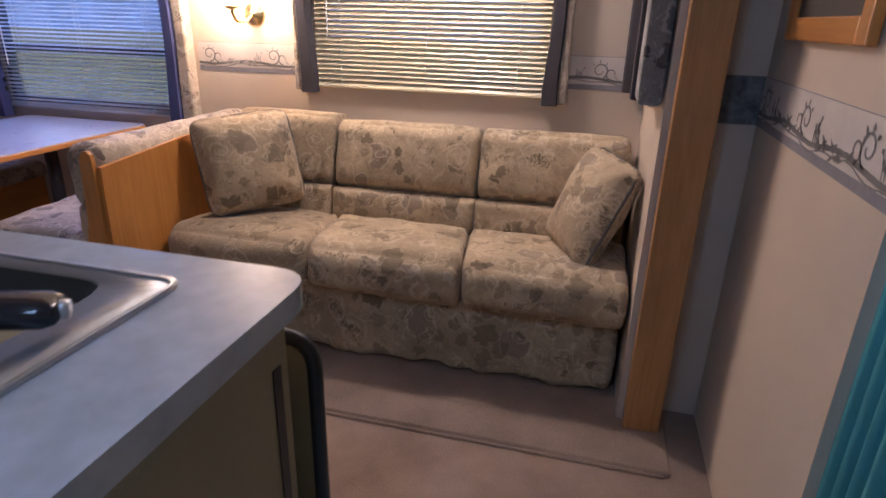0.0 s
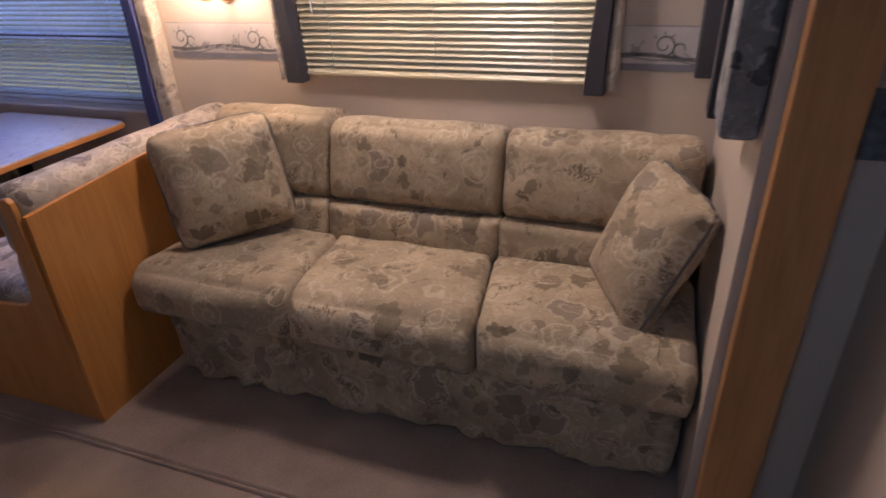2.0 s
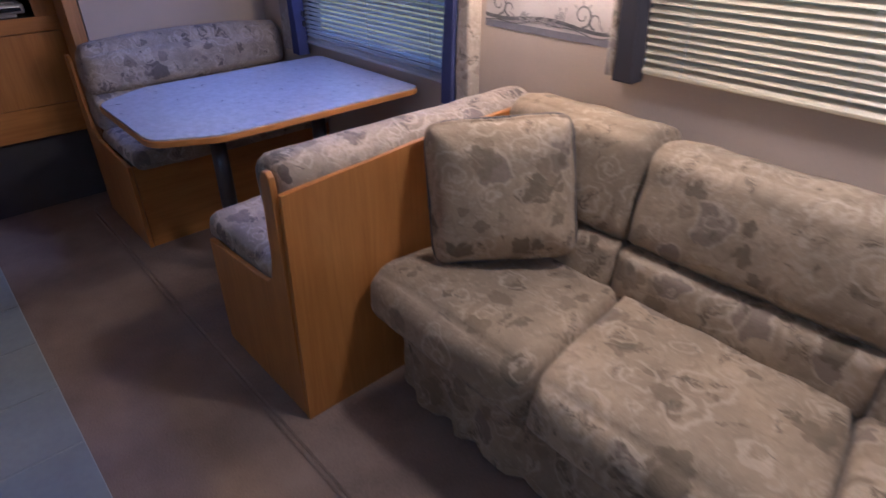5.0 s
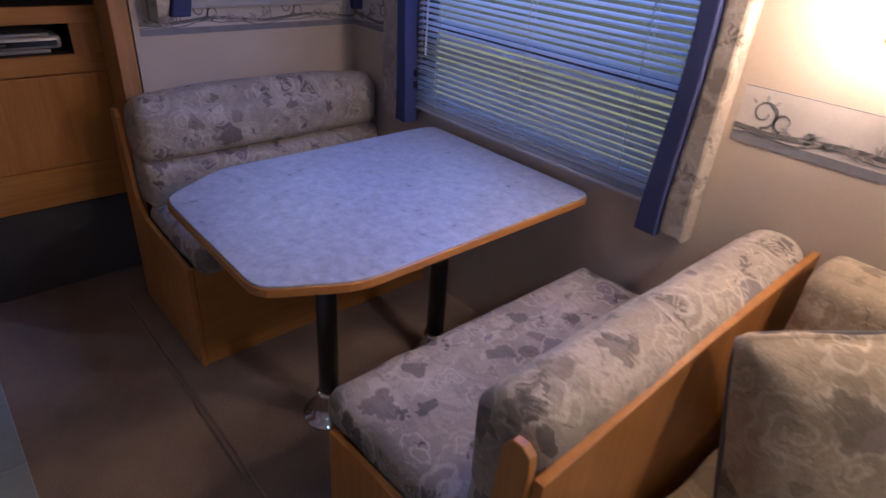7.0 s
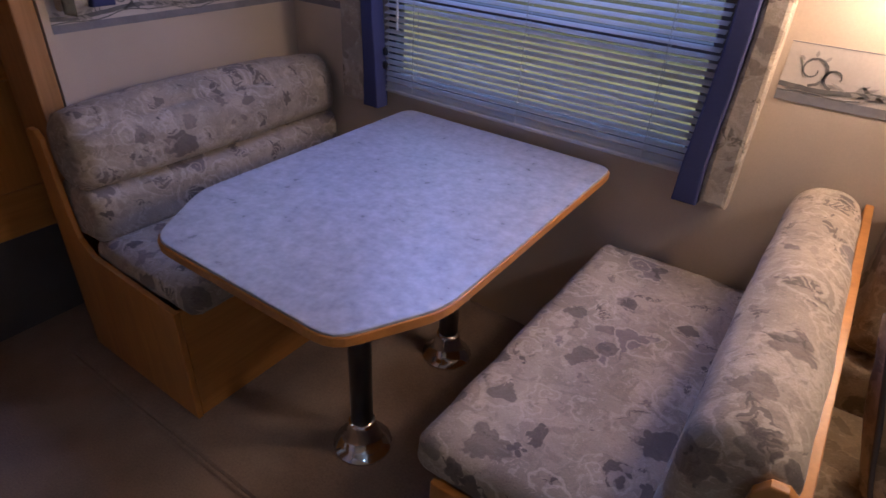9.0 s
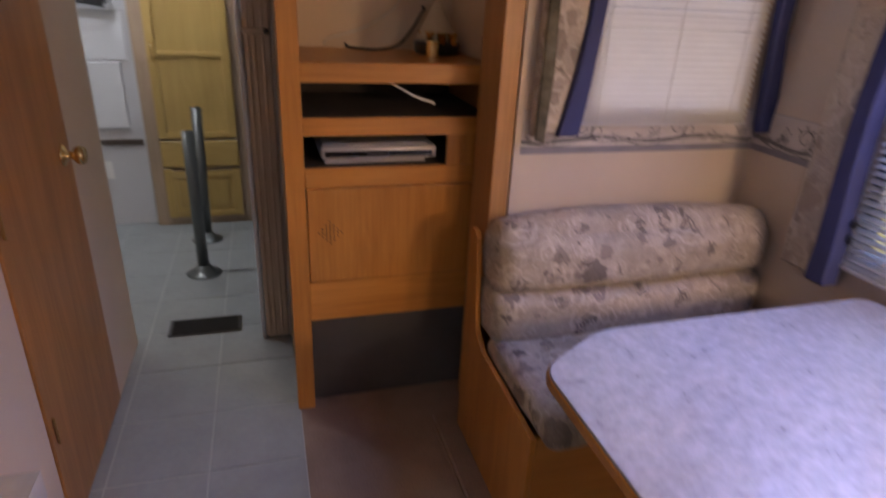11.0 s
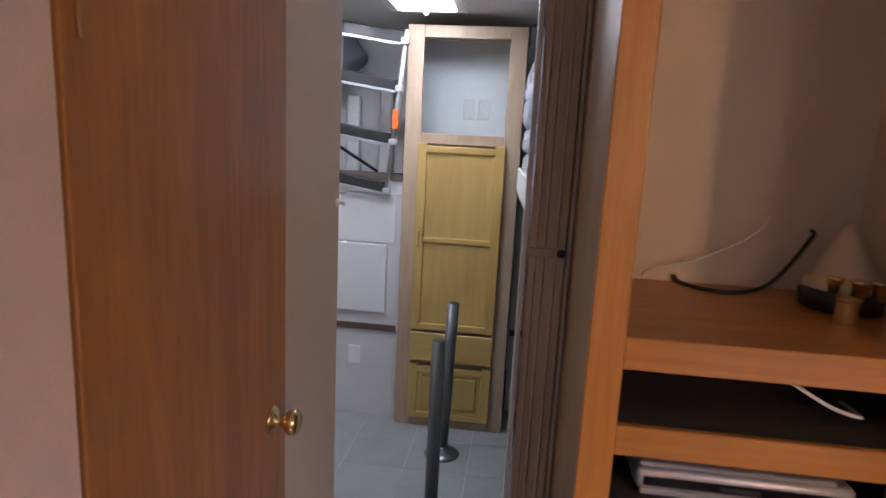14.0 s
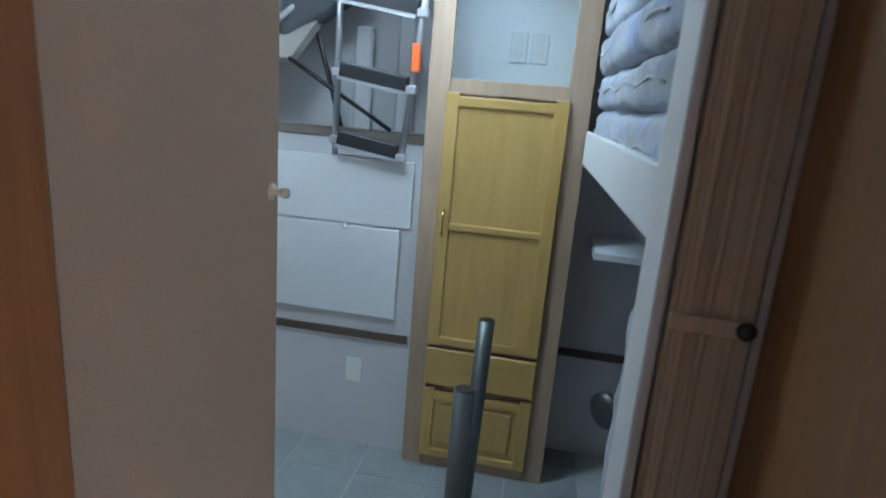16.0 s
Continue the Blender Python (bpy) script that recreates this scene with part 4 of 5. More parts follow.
def window(name, axis, hole, label, mid=None):
    u0, u1, z0, z1 = hole
    mid = (z0 + z1) / 2 if mid is None else mid
    w = thing(name, along(axis, (u0 + u1) / 2, 0, z0), label, "window", kind="structure")
    f = B()
    for a, b, c, d in ((u0, u0 + 0.03, z0, z1), (u1 - 0.03, u1, z0, z1), (u0 + 0.03, u1 - 0.03, z0, z0 + 0.03), (u0 + 0.03, u1 - 0.03, z1 - 0.03, z1)):
        wbox(f, axis, a, b, -0.055, -0.005, c, d, 0.002)
    wbox(f, axis, u0 + 0.03, u1 - 0.03, -0.05, -0.012, mid - 0.018, mid + 0.018, 0.002)
    part("window_frame", f, DARK_STEEL, w, "dark aluminium frame")
    for a, b in ((z0 + 0.03, mid - 0.018), (mid + 0.018, z1 - 0.03)):
        p = part("pane", wbox(B(), axis, u0 + 0.03, u1 - 0.03, -0.034, -0.030, a, b), GLASS, w)
        p.visible_shadow = False
    return w


def blind(axis, u0, u1, z0, z1, out, tilt, pitch, label, SLAT=SLAT):
    """Mini blind: head rail, bottom rail, slats tilted by degrees (room edge up when positive), ladder cords."""
    b = thing("mini_blind", along(axis, (u0 + u1) / 2, out, z0), label, "blind", "mini blinds")
    part("head_rail", wbox(B(), axis, u0, u1, out - 0.014, out + 0.014, z1 - 0.03, z1, 0.002), SLAT, b)
    part("bottom_rail", wbox(B(), axis, u0, u1, out - 0.013, out + 0.013, z0, z0 + 0.013, 0.003), SLAT, b)
    # one curved slat, shared by all
    bm = B()
    rows = []
    for k in range(5):
        s = -0.0125 + 0.025 * k / 4
        o, z = s * math.cos(radians(tilt)), s * math.sin(radians(tilt)) + 0.0016 * (1 - (s / 0.0125) ** 2)
        rows.append([bm.verts.new(along(axis, u, out + o, z)) for u in (u0 + 0.003, u1 - 0.003)])
    for r0, r1 in zip(rows, rows[1:]):
        bm.faces.new((r0[0], r0[1], r1[1], r1[0]))
    me = mesh_from(bm, "slat", SLAT, True)
    n = int((z1 - 0.035 - z0 - 0.02) / pitch)
    for i in range(n):
        z = z0 + 0.022 + i * pitch
        wob = Matrix.Translation((0, 0, z + random.uniform(-0.0012, 0.0012)))
        part_me("slat", me, b, m=wob)
    for t in (0.12, 0.5, 0.88):
        u = u0 + (u1 - u0) * t
        for o in (-0.013, 0.013):
            part("ladder_cord", tube(B(), [along(axis, u, out + o, z0 + 0.005), along(axis, u, out + o, z1 - 0.02)], 0.0011, 5, 1), CORD, b)
    u = u0 + (u1 - u0) * 0.07
    part("wand", tube(B(), [along(axis, u, out + 0.03, z0 + 0.22), along(axis, u, out + 0.028, z1 - 0.03)], 0.0035, 6, 1), WHITE_PLASTIC, b, "clear tilt wand")


def side_curtain(axis, inner, outer, z0, z1, out, bow, trim, label, CURTAIN=CURTAIN):
    """Padded cornice side: a printed panel with a plain trim that bows inward; inner and outer are places along the wall."""
    d = 1 if inner > outer else -1
    c = thing("curtain", along(axis, (inner + outer) / 2, out, z0), label, "curtain", "window curtains")
    steps = 10
    wt = 0.065

    def curve(i):
        t = i / steps
        return inner - d * bow * (1 - (2 * t - 1) ** 2) + d * 0.012 * math.cos(7 * t)
    zs = [z0 + (z1 - z0) * i / steps for i in range(steps + 1)]
    tr = [(curve(i), zs[i]) for i in range(steps + 1)] + [(curve(i) - d * wt * (1 - 0.25 * math.sin(math.pi * i / steps)), zs[i]) for i in range(steps, -1, -1)]
    part("trim", wprism(B(), axis, tr, 0.02, out + 0.012, 0.005), trim, c, "plain trim along the window side")
    fab = [(curve(i) - d * wt * (1 - 0.25 * math.sin(math.pi * i / steps)) - d * 0.001, zs[i] + 0.006) for i in range(steps + 1)]
    outl = [(outer, zs[i] + 0.006) for i in range(steps, -1, -1)]
    part("panel", wprism(B(), axis, fab + outl, 0.004, out, 0.012), CURTAIN, c, "floral printed panel")



def daylight(name, axis, u0, u1, z0, z1, watts, color, drop=0.0):
    """The sky's light in a window's opening, on the room side of the panes."""
    a = new(name, bpy.data.lights.new(name, 'AREA'))
    a.data.shape, a.data.size, a.data.size_y = 'RECTANGLE', u1 - u0, z1 - z0
    a.data.energy, a.data.color = watts, color
    c = along(axis, (u0 + u1) / 2, -0.0035, (z0 + z1) / 2)
    a.matrix_world = look(c, along(axis, (u0 + u1) / 2, 1.0, (z0 + z1) / 2 - drop))
    a.data.spread = radians(110)


daylight("window_daylight", 1, WIN_1[0] + 0.02, WIN_1[1] - 0.02, 1.22, WIN_1[3] - 0.02, DAY_1, (0.26, 0.40, 1.0), 1.7)
daylight("window_daylight", 0, WIN_3[0] + 0.02, WIN_3[1] - 0.02, WIN_3[2] + 0.02, WIN_3[3] - 0.02, DAY_3, (0.86, 0.84, 1.0))
dinette_window = window("window_1", 1, WIN_1, "large dinette window with a dark aluminium frame", 1.085)
for z in (0.868, 0.914):
    part("latch", wbox(B(), 1, -2.727, -2.709, 0.034, 0.046, z - 0.014, z + 0.012, 0.004), BLACK, dinette_window, "small dark sash latch")
window("window_2", 1, WIN_2, "window above the sofa with a dark aluminium frame")
window("window_3", 0, WIN_3, "small end window above the far dinette bench")
window("window_4", 2, WIN_4, "small end window above the sofa arm")
blind(1, -2.735, -1.66, 0.772, 1.80, 0.018, -17, 0.0205, "white mini blind, slats half open on daylight")
blind(1, -0.885, 0.178, 0.968, 1.80, 0.018, -46, 0.0215, "cream mini blind, slats closed, above the sofa", SLAT_CREAM)
blind(0, 2.575, 3.215, 1.10, 1.765, 0.018, -46, 0.0185, "white mini blind glowing with daylight, slats closed")
blind(2, 2.64, 3.20, 1.035, 1.72, 0.018, -35, 0.0205, "white mini blind beside the sofa, slats tilted")
side_curtain(1, -1.66, -1.535, 0.715, 1.80, 0.07, 0.0, BLUE_TRIM, "floral side curtain with a blue trim at the dinette window")
side_curtain(1, -2.735, -2.90, 0.72, 1.80, 0.07, 0.0, BLUE_TRIM, "floral side curtain with a blue trim at the dinette window")
side_curtain(1, -0.885, -0.975, 0.945, 1.80, 0.07, 0.0, GREY_TRIM, "floral side curtain with a grey trim above the sofa")
side_curtain(1, 0.175, 0.265, 0.945, 1.80, 0.07, 0.0, GREY_TRIM, "floral side curtain with a grey trim above the sofa")


def flared_curtain(side, label):
    """Padded side of the end window: a blue trim, waisted and flaring at its foot, beside a narrow printed strip; side -1 is the far one."""
    def y(v):
        return v if side > 0 else 5.83 - v
    c = thing("curtain", along(0, y(2.53), 0.05, 1.08), label, "curtain", "window curtains")
    out, inn = [], []
    for i in range(13):
        t = i / 12
        z = 1.08 + 0.575 * t
        out.append((y(2.512 + 0.062 * math.sin(math.pi * min(1, t * 1.25) * 0.5) - 0.042 * max(0, (t - 0.6) / 0.4) ** 1.6), z))
        inn.append((y(2.578 + 0.051 * t ** 0.75), z))
    part("trim", wprism(B(), 0, out + inn[::-1], 0.03, 0.066, 0.005), BLUE_TRIM, c, "plain blue trim flaring at its foot")
    shift = -0.001 if side > 0 else 0.001
    cut = y(2.438) if side > 0 else 3.286
    part("panel", wprism(B(), 0, [(u + shift, z) for u, z in out] + [(cut, 1.655), (cut, 1.075)], 0.004, 0.05, 0.010), CURTAIN, c, "floral printed panel")
    if side > 0:
        # Dark olive strip over the panel's outer edge.
        part("edge_fold", wprism(B(), 0, [(2.438, 1.07), (2.470, 1.06), (2.478, 1.25), (2.472, 1.45), (2.484, 1.655), (2.436, 1.655)], 0.0505, 0.062, 0.006), OLIVE, c, "dark olive strip along the panel's outer edge")


flared_curtain(1, "floral side curtain with a waisted blue trim")
flared_curtain(-1, "floral side curtain with a waisted blue trim in the corner")
# Black-leaved print, its ground darkened for the curtain's unlit, backlit side.
side_curtain(2, 2.675, 2.465, 1.055, 1.80, 0.075, 0.0, GREY_TRIM, "floral side curtain with a grey trim, darkened as unlit", CURTAIN_UNLIT)
side_curtain(2, 3.18, 3.284, 1.02, 1.80, 0.085, 0.0, GREY_TRIM, "floral side curtain with a grey trim, darkened as unlit", CURTAIN_UNLIT)


def valance():
    v = thing("valance", (SL + 0.05, 2.9, 1.655), "padded window valance with two blue arches and floral print", "valance")
    part("board", wbox(B(), 0, 2.44, 3.286, 0.004, 0.075, 1.657, 1.98, 0.01), CURTAIN, v, "floral printed valance board")
    for c, w in ((2.722, 0.192), (3.104, 0.180)):
        k = [(c + w * math.cos(math.pi * i / 18), 1.655 + 0.105 * math.sin(math.pi * i / 18) ** 0.8) for i in range(19)]
        part("arch", wprism(B(), 0, k, 0.0755, 0.092, 0.004), BLUE_TRIM, v, "blue fabric arch", True)
    bm = lathe(B(), (0, 0, -0.075), (0, 0, 1), ((0, 0.004), (0.012, 0.016), (0.05, 0.024), (0.10, 0.022), (0.14, 0.010), (0.15, 0.0)), 16)
    bmesh.ops.transform(bm, matrix=Matrix.Translation((SL + 0.094, 2.918, 1.735)), verts=bm.verts)
    part("centre_knot", bm, KNOT, v, "dusty pink fabric knot", True)
    part("swag", wprism(B(), 0, [(2.885, 1.80), (2.951, 1.80), (2.944, 1.69), (2.918, 1.662), (2.892, 1.69)], 0.0758, 0.088, 0.004), BLUE_TRIM, v, "blue fabric behind the knot")


valance()


# ---- wallpaper border ----
def border(name, axis, spans, base=None):
    """Printed border strip with a dark foot band and a trailing vine, from place to place on a wall."""
    z0, z1 = 1.012, 1.148
    for a, b in spans:
        e = thing(name, along(axis, a, 0, z0) if base is None else (base, a, z0), "wallpaper border with grey leafy vines", "border", kind="structure")

        def strip(bm, p, q, zz0, zz1, o0, o1):
            if base is None:
                return wbox(bm, axis, p, q, o0, o1, zz0, zz1)
            return box(bm, base - o1, base - o0, p, q, zz0, zz1)

        def leafpoly(bm, pts, o0, o1):
            if base is None:
                return wprism(bm, axis, pts, o0, o1)
            return prism(bm, pts, 0, base - o1, base - o0)
        part("paper", strip(B(), a, b, z0, z1, 0.0002, 0.0012), BORDER, e)
        part("foot_band", strip(B(), a, b, z0, z0 + 0.022, 0.0014, 0.0019), BORDER_BAND, e)
        part("top_line", strip(B(), a, b, z1 - 0.002, z1, 0.0014, 0.0019), BORDER_BAND, e)
        rnd = random.Random(int(abs(a) * 1000) + axis)
        stem, leaf = B(), B()
        zc = z0 + 0.043

        def ribbon(bm, pts, w0, w1):
            k = len(pts)
            left, right = [], []
            for i, (x, z) in enumerate(pts):
                x2, z2 = pts[min(i + 1, k - 1)]
                x1, zz1 = pts[max(i - 1, 0)]
                dx, dz = x2 - x1, z2 - zz1
                q = math.hypot(dx, dz) or 1
                w = w0 + (w1 - w0) * i / (k - 1)
                left.append((x - dz / q * w, z + dx / q * w))
                right.append((x + dz / q * w, z - dx / q * w))
            for i in range(k - 1):
                leafpoly(bm, [left[i], left[i + 1], right[i + 1], right[i]], 0.0021, 0.0026)
        n = max(8, int((b - a) / 0.012))
        path = [(a + (b - a) * i / n, zc + 0.008 * math.sin(9 + 16 * (a + (b - a) * i / n)) + rnd.uniform(-0.001, 0.001)) for i in range(n + 1)]
        ribbon(stem, path, 0.0060, 0.0052)
        ribbon(stem, [(x, z - 0.012 - 0.004 * math.sin(40 * x)) for x, z in path], 0.0016, 0.0016)
        def blade(x, z, ang, l, w):
            cx, cz, sx, sz = math.cos(ang), math.sin(ang), -math.sin(ang), math.cos(ang)
            pts = [(0, 0), (0.35, 1), (0.7, 0.75), (1, 0), (0.7, -0.75), (0.35, -1)]
            leafpoly(leaf, [(x + cx * l * p + sx * w * q, z + cz * l * p + sz * w * q) for p, q in pts], 0.0028, 0.0032)

        def berry(x, z, r):
            leafpoly(leaf, [(x + r * math.cos(k * 1.047), z + r * math.sin(k * 1.047)) for k in range(6)], 0.0028, 0.0032)

        u = a + 0.03
        kind = rnd.randrange(3)
        while u < b - 0.055:
            if kind % 4 == 2 and u < b - 0.10:
                # scrolls that curl up from the stem
                for r, du, s, turns in ((0.036, 0.03, 1, 17), (0.024, 0.078, -1, 11)):
                    pts = [(u + du + s * r * (1 - i * 0.045) * math.sin(i * 0.5), zc + r * 1.0 - r * (1 - i * 0.045) * math.cos(i * 0.5)) for i in range(turns)]
                    ribbon(stem, pts, 0.0034, 0.0016)
                for q in (0.9, 1.6, 2.4):
                    blade(u + 0.03 + 0.03 * math.cos(q), zc + 0.034 + 0.03 * math.sin(q), q, 0.016, 0.004)
                step = 0.11
            elif kind % 4 == 1:
                # upright sprig with berries
                for q in range(3):
                    lean, h = rnd.uniform(-0.025, 0.025), rnd.uniform(0.025, 0.055)
                    ribbon(stem, [(u + 0.012 * q + lean * (i / 5) ** 2, zc + h * i / 5) for i in range(6)], 0.0014, 0.0008)
                    berry(u + 0.012 * q + lean, zc + h, rnd.uniform(0.004, 0.006))
                    blade(u + 0.012 * q, zc + 0.012, rnd.uniform(0.7, 2.4), 0.02, 0.0045)
                step = 0.065
            else:
                # tufts of pointed leaves along the stem
                for q in range(9):
                    up = q % 2 == 0
                    ang = (rnd.uniform(0.25, 0.8) if up else -rnd.uniform(0.2, 0.6)) + (math.pi - 1.1 if q % 3 == 0 and up else 0)
                    blade(u + 0.008 * q, zc + rnd.uniform(-0.004, 0.006), ang, rnd.uniform(0.022, 0.040), rnd.uniform(0.003, 0.0055))
                step = 0.085
            u += step
            kind += 1
        part("vine", stem, VINE, e, "dark grey trailing vine")
        part("leaves", leaf, VINE_PALE if rnd.random() < 0.4 else VINE, e, "small printed leaves")


border("trim_border_slide", 1, ((-1.52, -0.975), (0.265, SR - 0.002), (SL + 0.002, -2.905)))
border("trim_border_left", 0, ((2.42, 3.287),))
border("trim_border_front", 0, ((1.66, 2.548),), base=0.85)
bm = B()
box(bm, SR + W, 0.848, 2.546, 2.549, 1.012, 1.148)
# Corner's shade is put into the border colour; the mottle suggests its vine.
setting("trim_border_corner", bm, BORDER_SHADED, "end of the wallpaper border, darkened for the corner's shade")


# ---- television cabinet contents ----
def player():
    p = thing("disc_player", (-3.6, 2.02, 0.926), "silver disc player with a dark front band, in the cabinet slot", "disc player")
    part("body", box(B(), -3.72, -3.455, 1.838, 2.228, 0.940, 0.985, 0.012, seg=3), SILVER, p, "", True)
    part("lid", box(B(), -3.71, -3.462, 1.845, 2.195, 0.9845, 0.993, 0.003), SILVER, p)
    part("front_band", box(B(), -3.4555, -3.4515, 1.852, 2.212, 0.951, 0.969, 0.001), BLACK_GLOSS, p, "glossy dark band with the disc tray")
    part("display", box(B(), -3.452, -3.4505, 1.99, 2.06, 0.956, 0.964), DARK_STEEL, p)
    part("foot_tray", box(B(), -3.71, -3.462, 1.85, 2.19, 0.9265, 0.9395, 0.002), SILVER, p)


player()
solo("cable", tube(B(), [(-3.912, 1.985, 1.268), (-3.905, 1.99, 1.256), (-3.86, 2.005, 1.2555), (-3.825, 2.035, 1.2555), (-3.812, 2.095, 1.2555), (-3.835, 2.17, 1.27), (-3.85, 2.225, 1.325), (-3.855, 2.262, 1.385), (-3.865, 2.275, 1.40), (-3.872, 2.268, 1.407)], 0.005, 8), BLACK, "black cable lying across the cubby shelf", "cable", True)
solo("cable", tube(B(), [(-3.905, 1.905, 1.262), (-3.88, 1.918, 1.285), (-3.88, 2.047, 1.325), (-3.885, 2.155, 1.39), (-3.91, 2.19, 1.43)], 0.0028, 6), CORD, "thin pale cable in the cubby", "cable", True)
solo("cable", tube(B(), [(-3.50, 2.06, 1.188), (-3.46, 2.09, 1.175), (-3.44, 2.15, 1.145), (-3.46, 2.21, 1.125), (-3.60, 2.25, 1.095)], 0.0038, 8), WHITE_PLASTIC, "white cable hanging into the dark slot", "cable", True)


def lamp_fitting():
    f = thing("light_fitting", (-3.75, 2.30, 1.251), "spare light fitting with brass cups and tan cone on shelf", "light fitting")
    part("pan", lathe(B(), (-3.75, 2.295, 1.2515), (0, 0, 1), ((0, 0.07), (0.004, 0.08), (0.036, 0.084), (0.043, 0.078)), 26), BLACK, f, "dark round base", True)
    part("cone", lathe(B(), (-3.765, 2.30, 1.2955), (0, 0, 1), ((0, 0.078), (0.012, 0.075), (0.07, 0.042), (0.12, 0.018), (0.14, 0.006)), 22), CONE, f, "tan cone", True)
    for x, y in ((-3.772, 2.248), (-3.715, 2.262), (-3.685, 2.295), (-3.690, 2.335)):
        cup = part("cup", lathe(B(), (x, y, 1.286), (0, 0, 1), ((0, 0.012), (0.003, 0.0165), (0.034, 0.0165), (0.037, 0.0185), (0.042, 0.0185), (0.043, 0.015)), 18), BRASS, f, "polished brass cup", True)
        part("arm", tube(B(), [(x * 0.6 - 3.75 * 0.4, y * 0.6 + 2.295 * 0.4, 1.29), (x, y, 1.284)], 0.006, 8, 2), BRASS, cup, "", True)


lamp_fitting()
solo("jar", lathe(B(), (-3.63, 2.248, 1.2505), (0, 0, 1), ((0, 0.017), (0.002, 0.021), (0.044, 0.021), (0.048, 0.023), (0.054, 0.023), (0.056, 0.0)), 20), BRASS, "small shiny brass cap on the shelf edge", "cap")


# ---- hall and bunk room ----
solo("coat_hook", lathe(B(), (-3.98, 1.08, 1.387), (0, 1, 0), ((0, 0.012), (0.003, 0.012), (0.006, 0.005), (0.016, 0.005), (0.019, 0.008), (0.025, 0.007), (0.026, 0))), WHITE_PLASTIC, "small white door stop knob on the partition", "hook", True)


def register():
    r = thing("floor_register", (-4.09, 1.35, 0.0), "dark brown floor heating register", "floor vent")
    part("frame", box(B(), -4.16, -4.02, 1.195, 1.505, 0.006, 0.011, 0.002), DARK_STEEL, r)
    for i in range(9):
        x = -4.145 + i * 0.0138
        part("slat", box(B(), x, x + 0.006, 1.21, 1.49, 0.0112, 0.015, 0.001), BLACK, r)


register()


def folding_door():
    f = thing("folding_door", (-3.95, 1.66, 0.0), "brown vinyl accordion door folded back and strapped", "door")
    n = 6
    for i in range(n):
        x = -3.995 + i * 0.0125
        y0, y1 = 1.618 + 0.006 * (i % 2), 1.715 - 0.004 * (i % 2)
        part("fold", box(B(), x, x + 0.0095, y0, y1, 0.015, 2.12, 0.003, seg=2), FOLD_OAK, f)
    for yy in (1.634, 1.656, 1.686):
        part("rib", box(B(), -3.9205, -3.914, yy - 0.004, yy + 0.004, 0.02, 2.12, 0.002), FOLD_OAK, f)
    part("strap", box(B(), -3.9195, -3.911, 1.614, 1.706, 1.289, 1.311, 0.002), FOLD_OAK, f, "vinyl strap")
    part("snap", lathe(B(), (-3.911, 1.699, 1.30), (1, 0, 0), ((0, 0.011), (0.005, 0.011), (0.009, 0.007), (0.010, 0))), BLACK, f, "dark snap button", True)


folding_door()
bm = B()
box(bm, -4.06, -3.935, 1.598, 1.613, 0.0, TOP - 0.004, 0.003)
setting("trim_jamb", bm, WHITE_BOARD, "pale door jamb of the bunk room")


def post(x, y, h, lean, label):
    p = thing("table_pedestal", (x, y, 0.0), label, "pedestal", "loose table pedestals")
    top = (x + lean[0], y + lean[1], h)
    t = part("tube", cyl(B(), (x, y, 0.01), top, 0.029, seg=20), POST_STEEL, p, "", True)
    part("cap", cyl(B(), (top[0], top[1], h + 0.0005), (top[0], top[1], h + 0.002), 0.024, seg=16), BLACK, t, "dark open end")
    part("base", lathe(B(), (x, y, 0.001), (0, 0, 1), ((0, 0.09), (0.005, 0.09), (0.012, 0.07), (0.03, 0.045), (0.05, 0.034))), POST_STEEL, p, "flared round base", True)


post(-4.675, 1.302, 0.775, (0.0, 0.0), "grey steel table pedestal standing on the floor")
post(-5.16, 1.285, 0.80, (0.0, 0.02), "taller grey steel table pedestal standing behind")


def left_bunk():
    b = thing("bunk_bed", (-5.9, 0.3, 0.0), "built-in white bunk with a raised front board", "bunk bed")
    part("front", box(B(), -5.53, -5.50, -0.39, 0.972, 0.0, 1.28, 0.003), WALL_WHITE, b)
    part("board", box(B(), -5.4985, -5.482, -0.30, 0.892, 0.62, 1.005, 0.004), WHITE_BOARD, b, "white raised board")
    part("board", box(B(), -5.4985, -5.487, -0.30, 0.935, 1.012, 1.282, 0.003), WHITE_BOARD, b, "white upper board")
    part("trim_strip", box(B(), -5.499, -5.488, -0.39, 0.95, 0.515, 0.55, 0.002), BROWN_STRIP, b, "brown trim strip")
    part("deck", box(B(), -6.39, -5.53, -0.39, 0.972, 1.24, 1.27), WHITE_BOARD, b)
    part("ledge", box(B(), -5.64, -5.61, -0.39, 0.972, 1.27, 1.345, 0.003), WALL_WHITE, b, "pale bunk ledge")
    part("ledge_cap", box(B(), -5.66, -5.60, -0.39, 0.972, 1.346, 1.385, 0.004), LEDGE, b, "grey-brown edge of the bunk base")
    part("back_board", box(B(), -6.0, -5.99, -0.39, 0.972, 1.27, TOP - 0.004), WALL_WHITE, b)
    part("outlet", box(B(), -5.4995, -5.494, 0.685, 0.755, 0.305, 0.415, 0.003, seg=2), WHITE_PLASTIC, b, "white outlet plate")
    part("catch", lathe(B(), (-5.482, 0.66, 1.0), (1, 0, 0), ((0, 0.012), (0.008, 0.012), (0.014, 0.006))), WHITE_PLASTIC, b, "small white catch", True)


left_bunk()


